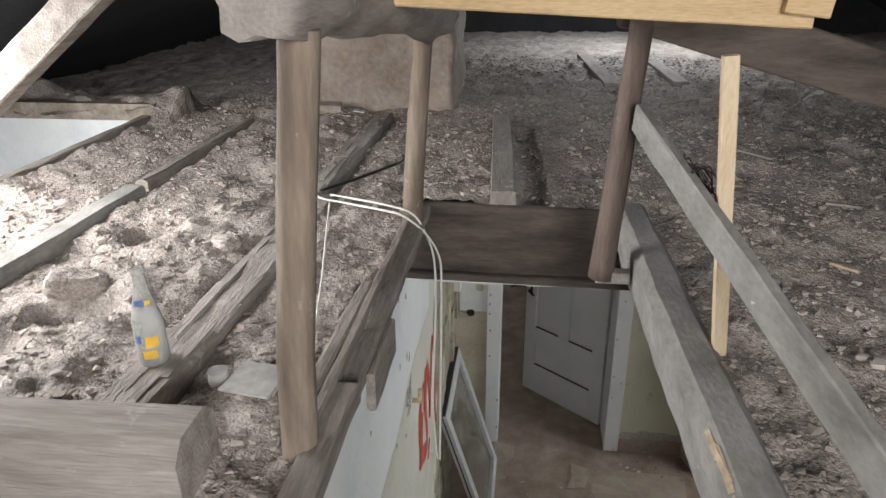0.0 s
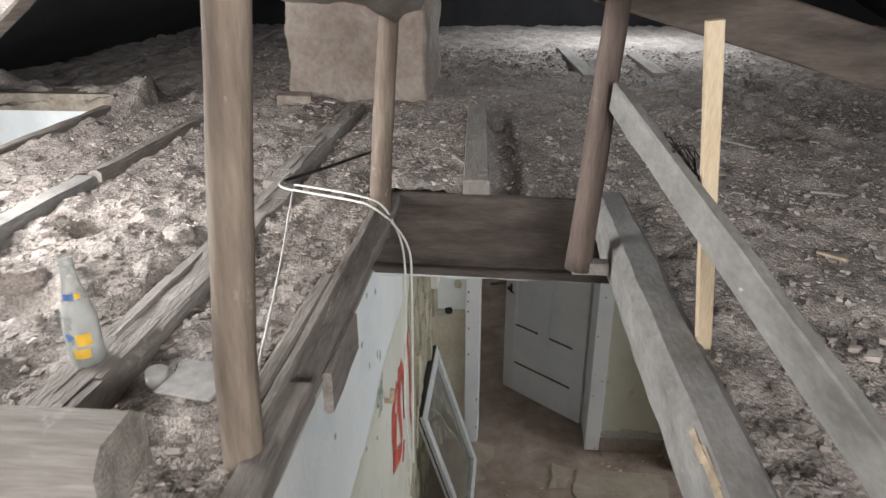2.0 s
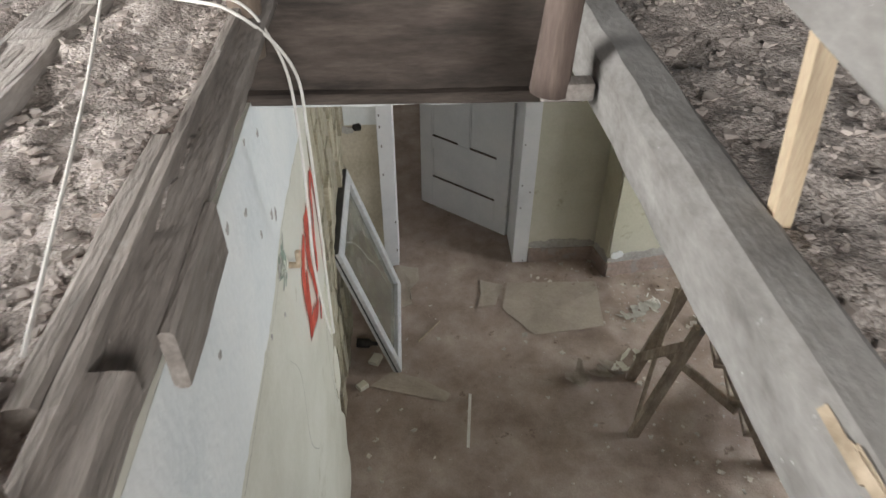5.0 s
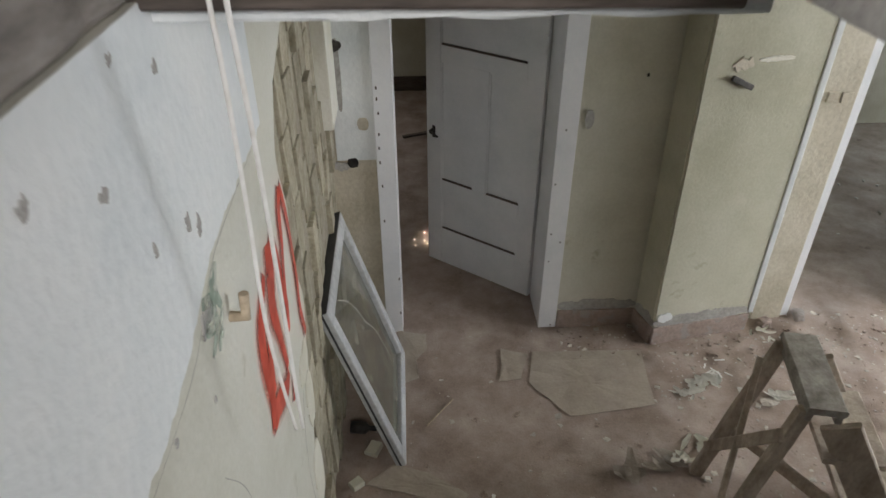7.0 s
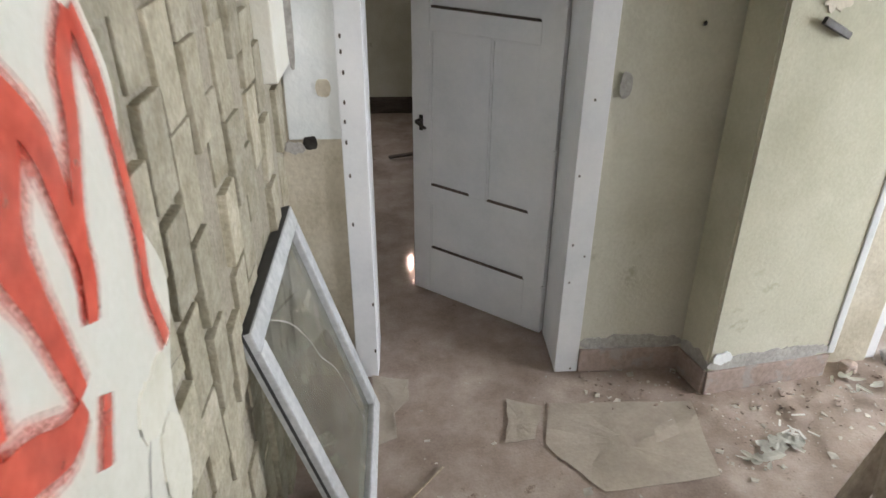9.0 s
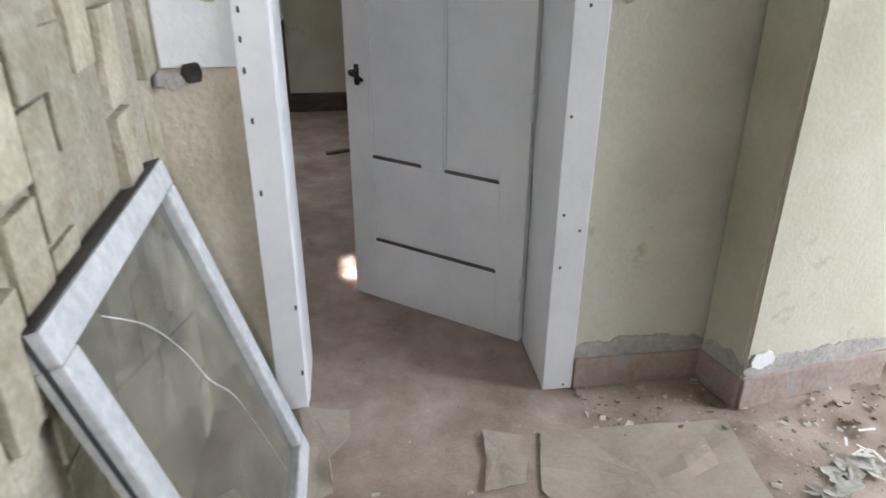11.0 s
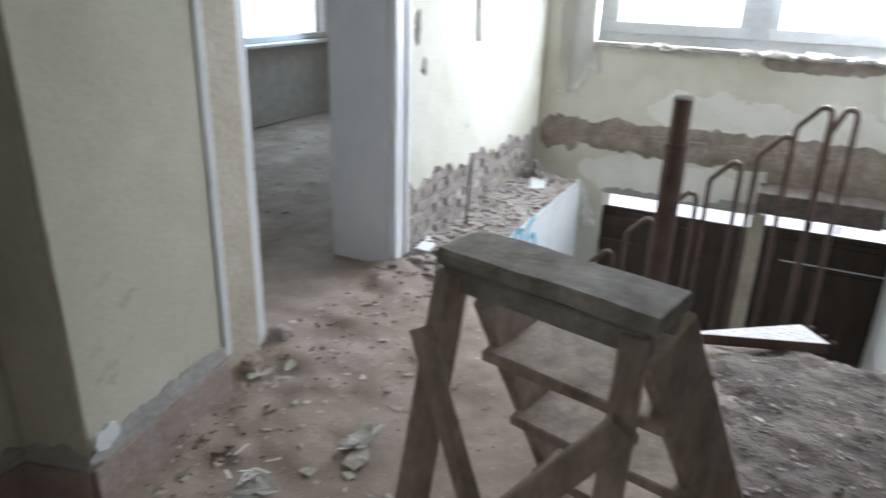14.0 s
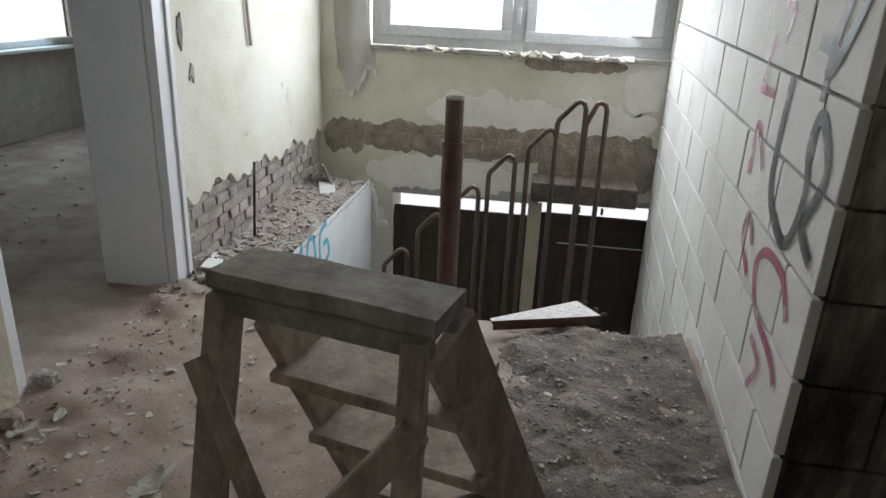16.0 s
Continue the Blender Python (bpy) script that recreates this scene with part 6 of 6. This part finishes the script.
for k in range(9):
    part("shred", box(-0.004 - 0.002 * (k % 3), 0.004, -0.018 - 0.006 * (k % 4), 0.02 + 0.005 * (k % 3), 0, 0.002, 0.0006, pose(0.014 * k * math.cos(k), 0.012 * k * math.sin(k * 2), 0.022 + 0.002 * k, 6 * math.sin(k), 14 * math.cos(k), 38 * k)), cable_white, shreds)
floor_sheet([(2.06, -0.73), (2.14, -0.73), (2.16, -0.77), (2.10, -0.80), (2.05, -0.78)], flake, "flake of dusty plaster on the floor", "sheet", 0.012, 0.004)



def torn_scraps(name, label, at, count, reach, size, mat, seed):
    """A loose heap of torn, curled scraps."""
    rng = random.Random(seed)
    t = thing(name, label, "scraps", (at[0], at[1], 0.0))
    base = float(floor_height(np.array(at[0]), np.array(at[1])))
    for _ in range(count):
        bm = bmesh.new()
        l, w = size * rng.uniform(0.5, 1.2), size * rng.uniform(0.15, 0.6)
        curl, rows = rng.uniform(-0.1, 0.5), []
        for i in range(6):
            x = -l / 2 + l * i / 5
            half = w / 2 * (1 - 0.55 * abs(2 * i / 5 - 1) ** 2) * rng.uniform(0.75, 1.15)
            z = curl * x * x / l
            rows.append([bm.verts.new((x, half + rng.uniform(-0.1, 0.1) * w, z + 0.003)), bm.verts.new((x, 0, z)), bm.verts.new((x, -half, z + rng.uniform(0, 0.12) * w))])
        for r0, r1 in zip(rows, rows[1:]):
            for k in range(2):
                bm.faces.new((r0[k], r0[k + 1], r1[k + 1], r1[k]))
        bmesh.ops.solidify(bm, geom=bm.faces[:], thickness=0.002)
        a, r = rng.uniform(0, 6.28), reach * rng.random() ** 0.7
        bmesh.ops.transform(bm, verts=bm.verts, matrix=pose(r * math.cos(a), 0.7 * r * math.sin(a), base + 0.008 + rng.uniform(0, 0.006), rng.uniform(-4, 4), rng.uniform(-4, 4), rng.uniform(0, 360)))
        part("scrap", bm, mat, t)


torn_scraps("wallpaper_scraps", "torn whitish wallpaper scraps curled on the floor", (1.80, -0.56), 12, 0.11, 0.10, paper_white, 1)
torn_scraps("wallpaper_scraps", "torn pale wallpaper scraps on the dusty floor", (1.66, -0.66), 7, 0.09, 0.09, paper_white, 2)
torn_scraps("wallpaper_scraps", "flat torn wallpaper pieces on the dusty floor", (1.28, -1.16), 6, 0.16, 0.20, paper_mat, 3)
torn_scraps("wallpaper_scraps", "torn pale wallpaper pieces beside the trestle", (1.52, -1.06), 6, 0.15, 0.15, plaster, 4)
torn_scraps("wallpaper_scraps", "curled flake of pale plaster and paper", (2.17, -0.74), 4, 0.06, 0.13, paper_white, 5)
torn_scraps("wallpaper_scraps", "dusty scraps by the foot of the jamb", (2.35, -0.24), 9, 0.14, 0.09, plaster, 6)
torn_scraps("wallpaper_scraps", "pale scraps and lath ends by the casing foot", (3.74, -0.22), 10, 0.13, 0.13, paper_white, 7)

# crumbs and flakes over the landing
rs = np.random.RandomState(8)
places, sizes, fl_places, fl_sizes, dk_places, dk_sizes = [], [], [], [], [], []
for _ in range(10500):
    x, y = rs.uniform(-0.2, 3.55), rs.uniform(-2.5, 0.0)
    dens = 0.10 + 1.1 * math.exp(-((y + 0.25) / 0.3) ** 2) * (x > 1.0) + 0.35 * (x > 1.5) + 0.3 * (x < -0.1)
    if rs.rand() > dens or (x > 1.5 and x < 2.3 and y > -0.13):
        continue
    s = 0.0018 + (0.006 + 0.009 * (y > -0.4 and x > 1.0)) * rs.rand() ** 5
    z = float(floor_height(np.array(x), np.array(y)))
    if rs.rand() < 0.30:
        fl_places.append((x, y, z + 0.004)); fl_sizes.append(0.004 + 0.020 * rs.rand() ** 4)
    else:
        places.append((x, y, z + s * 0.3)); sizes.append(s)
tagged(crumbs("floor_crumbs", places, sizes, floor_dust, 0.8, 2), "grey crumbs of mortar over the floor", "grit", kind="stuff")
tagged(crumbs("plaster_flakes", fl_places, fl_sizes, flake, 0.16, 3), "pale plaster flakes over the floor", "flakes", kind="stuff")


def dark_heap(x, y):
    cover = np.clip(1.5 - ((x - 2.95) / 0.72) ** 4 - ((y + 2.35) / 0.60) ** 4 + 0.9 * fbm(x, y, 41, 4, 5), -0.4, 1)
    return 0.004 + 0.035 * cover + 0.008 * fbm(x, y, 42, 14, 4) * (cover > 0) - 0.008


tagged(ground_sheet("dark_rubble_heap", 2.34, 3.60, -2.52, -1.5, 0.012, dark_heap, lambda x, y: (x < 3.58 + 0.03 * np.sin(y * 9)), dark_rubble), "dark heap of soot, grit and shards on the landing", "rubble heap", kind="stuff")
for _ in range(4200):
    x, y = rs.uniform(2.34, 3.58), rs.uniform(-2.5, -1.7)
    if ((x - 3.05) / 0.7) ** 2 + ((y + 2.25) / 0.5) ** 2 > 0.5 + 2.2 * rs.rand():
        continue
    dk_sizes.append(0.002 + 0.010 * rs.rand() ** 6)
    dk_places.append((x, y, float(max(dark_heap(np.array(x), np.array(y)), 0)) + 0.003))
tagged(crumbs("shards", dk_places, dk_sizes, shard_mat, 0.4, 4), "grey and pale shards in the dark heap", "rubble", kind="stuff")


def ledge_heap(x, y):
    return 0.015 + 0.05 * np.clip(1 + y / 0.42, 0, 1) * (0.6 + 0.6 * fbm(x, y, 51, 4, 4)) + 0.012 * fbm(x, y, 52, 14, 3)


tagged(ground_sheet("ledge_rubble", 3.56, 5.80, -0.47, 0.0, 0.02, ledge_heap, lambda x, y: x > 0, rubble), "rubble and mortar dust on the landing strip", "rubble", kind="stuff")
lp = [(rs.uniform(3.4, 5.78), rs.uniform(-0.46, -0.03)) for _ in range(1300)]
tagged(crumbs("ledge_stones", [(x, y, float(ledge_heap(np.array(x), np.array(y))) + 0.004) for x, y in lp], [0.004 + 0.024 * rs.rand() ** 4 for _ in lp], pebble, 0.8, 6), "loose stones and shards on the landing strip", "rubble", kind="stuff")
bm = bmesh.new()
for i in range(70):
    x, y = rs.uniform(1.8, 7), rs.uniform(0.9, 2.8)
    add_box(bm, -0.014, 0.014, -0.01, 0.01, 0, 0.01, 0, pose(x, y, 0.0, rs.uniform(-20, 20), rs.uniform(-20, 20), rs.uniform(0, 180)))
tagged(part("room_rubble", bm, flake), "scattered rubble on the side room floor", "rubble", kind="stuff")
single("stick", timber((0.02, 2.9, 0.02), (0.5, 3.05, 0.03), 0.04, 0.02, 0.002, 0.002, seed=81), dark_wood, "broken lath on the back room floor", "stick")

# slivers lying about the attic
for k, (a, b) in enumerate((((1.068, -1.649), (1.166, -1.798)), ((0.877, -0.718), (1.137, -0.505)), ((1.025, -1.238), (1.054, -1.349)), ((1.03, -2.802), (1.09, -2.85)), ((-0.039, -2.011), (0.012, -2.098)), ((0.80, -2.2), (0.95, -2.16)), ((1.2, -2.3), (1.3, -2.35)))):
    za, zb = (float(attic_height(np.array(p[0]), np.array(p[1]))) for p in (a, b))
    single("sliver", timber((*a, za + 0.012), (*b, zb + 0.012), 0.012, 0.008, 0.001, 0.001, seed=90 + k), torn_wood if k % 2 else old_wood, "splinter of wood lying in the grit", "splinter")
for k, (x, y) in enumerate(((-0.78, -1.03), (-1.10, -1.35))):
    single("scrap", box(-0.03, 0.03, -0.012, 0.012, 0, 0.006, 0.002, pose(x, y, 3.0 + 0.012, 10, 8, 40 * k)), pvc, "small pale plastic scrap in the grit", "scrap")


# ---- bricks ----
def stripped_bricks():
    rng = random.Random(12)
    host = bpy.data.objects["wall_left"]
    meshes = [brick_mesh("brick_%s" % "abcdef"[i], 0.126 + 0.008 * (i % 2), 0.225 + 0.014 * (i % 3), 0.05, i * 3.7, brick_pale) for i in range(6)]
    w = 0.15
    for c in range(12):
        y = -0.07 - w * c
        z = 0.02 + (0.125 if c % 2 else 0.0) - 0.06 + rng.uniform(-0.02, 0.02)
        while z < 2.5:
            zc = z + 0.125
            if y < PATCH(max(0, min(zc, 2.4))) - 0.07 + max(0, zc - 2.3) * 2.4:
                z += 0.255
                continue
            if rng.random() < 0.08:
                z += 0.255
                continue
            ob = new("brick", meshes[rng.randrange(6)])
            ob.parent = host
            ob.matrix_world = pose(-0.362 + rng.uniform(-0.016, 0.012), y + rng.uniform(-0.004, 0.004), zc, 0, 0, 90) @ pose(0, 0, 0, rng.uniform(-1.5, 1.5), rng.uniform(-1.5, 1.5), rng.uniform(-2, 2))
            z += 0.255
    host = bpy.data.objects["wall_window_sill"]
    meshes = [brick_mesh("brick_%s" % "mnopqr"[i], 0.100 + 0.012 * (i % 3), 0.115 + 0.012 * (i % 2), 0.04, 90 + i * 2.3, bare_masonry) for i in range(6)]
    y = -0.55
    while y > -2.45:
        ob = new("brick", meshes[rng.randrange(6)])
        ob.parent = host
        ob.matrix_world = pose(5.926 + rng.uniform(-0.006, 0.004), y, 0.345 + rng.uniform(-0.006, 0.006), 0, rng.uniform(-2, 2), 90 + rng.uniform(-2, 2))
        y -= 0.132 + rng.uniform(0, 0.02)
    host = bpy.data.objects["wall_right_of_opening"]
    meshes = [brick_mesh("brick_%s" % "ghijkl"[i], 0.116 + 0.016 * (i % 3), 0.054 + 0.004 * (i % 2), 0.06, 40 + i * 2.9, brick_rubble) for i in range(6)]
    for row in range(7):
        x = 3.75 + (0.07 if row % 2 else 0.0)
        while x < 5.86:
            if rng.random() < (0.97 if row < 5 else 0.8 if row < 6 else 0.5):
                ob = new("brick", meshes[rng.randrange(6)])
                ob.parent = host
                ob.matrix_world = pose(x, 0.017 + rng.uniform(-0.010, 0.007), 0.04 + 0.066 * row + rng.uniform(-0.004, 0.004), rng.uniform(-3, 3), rng.uniform(-3, 3), rng.uniform(-4, 4))
            x += 0.143


stripped_bricks()
block_wall()
# the block wall runs slightly askew, its courses rising towards the window
SKEW = Matrix.Translation((2.335, -2.52, 0)) @ Matrix.Rotation(math.atan2(-0.13, 3.585), 4, "Z") @ Matrix.Translation((-2.335, 2.52, 0))
for ob in (bpy.data.objects["wall_block_core"], tag_black, tag_red):
    rise = Matrix.Identity(4)
    rise[2][0], rise[2][3] = 0.024, 0.024 * (ob.location.x - 2.335)
    for piece in ob.children:
        piece.data.transform(rise)
    ob.matrix_world = SKEW @ ob.matrix_basis
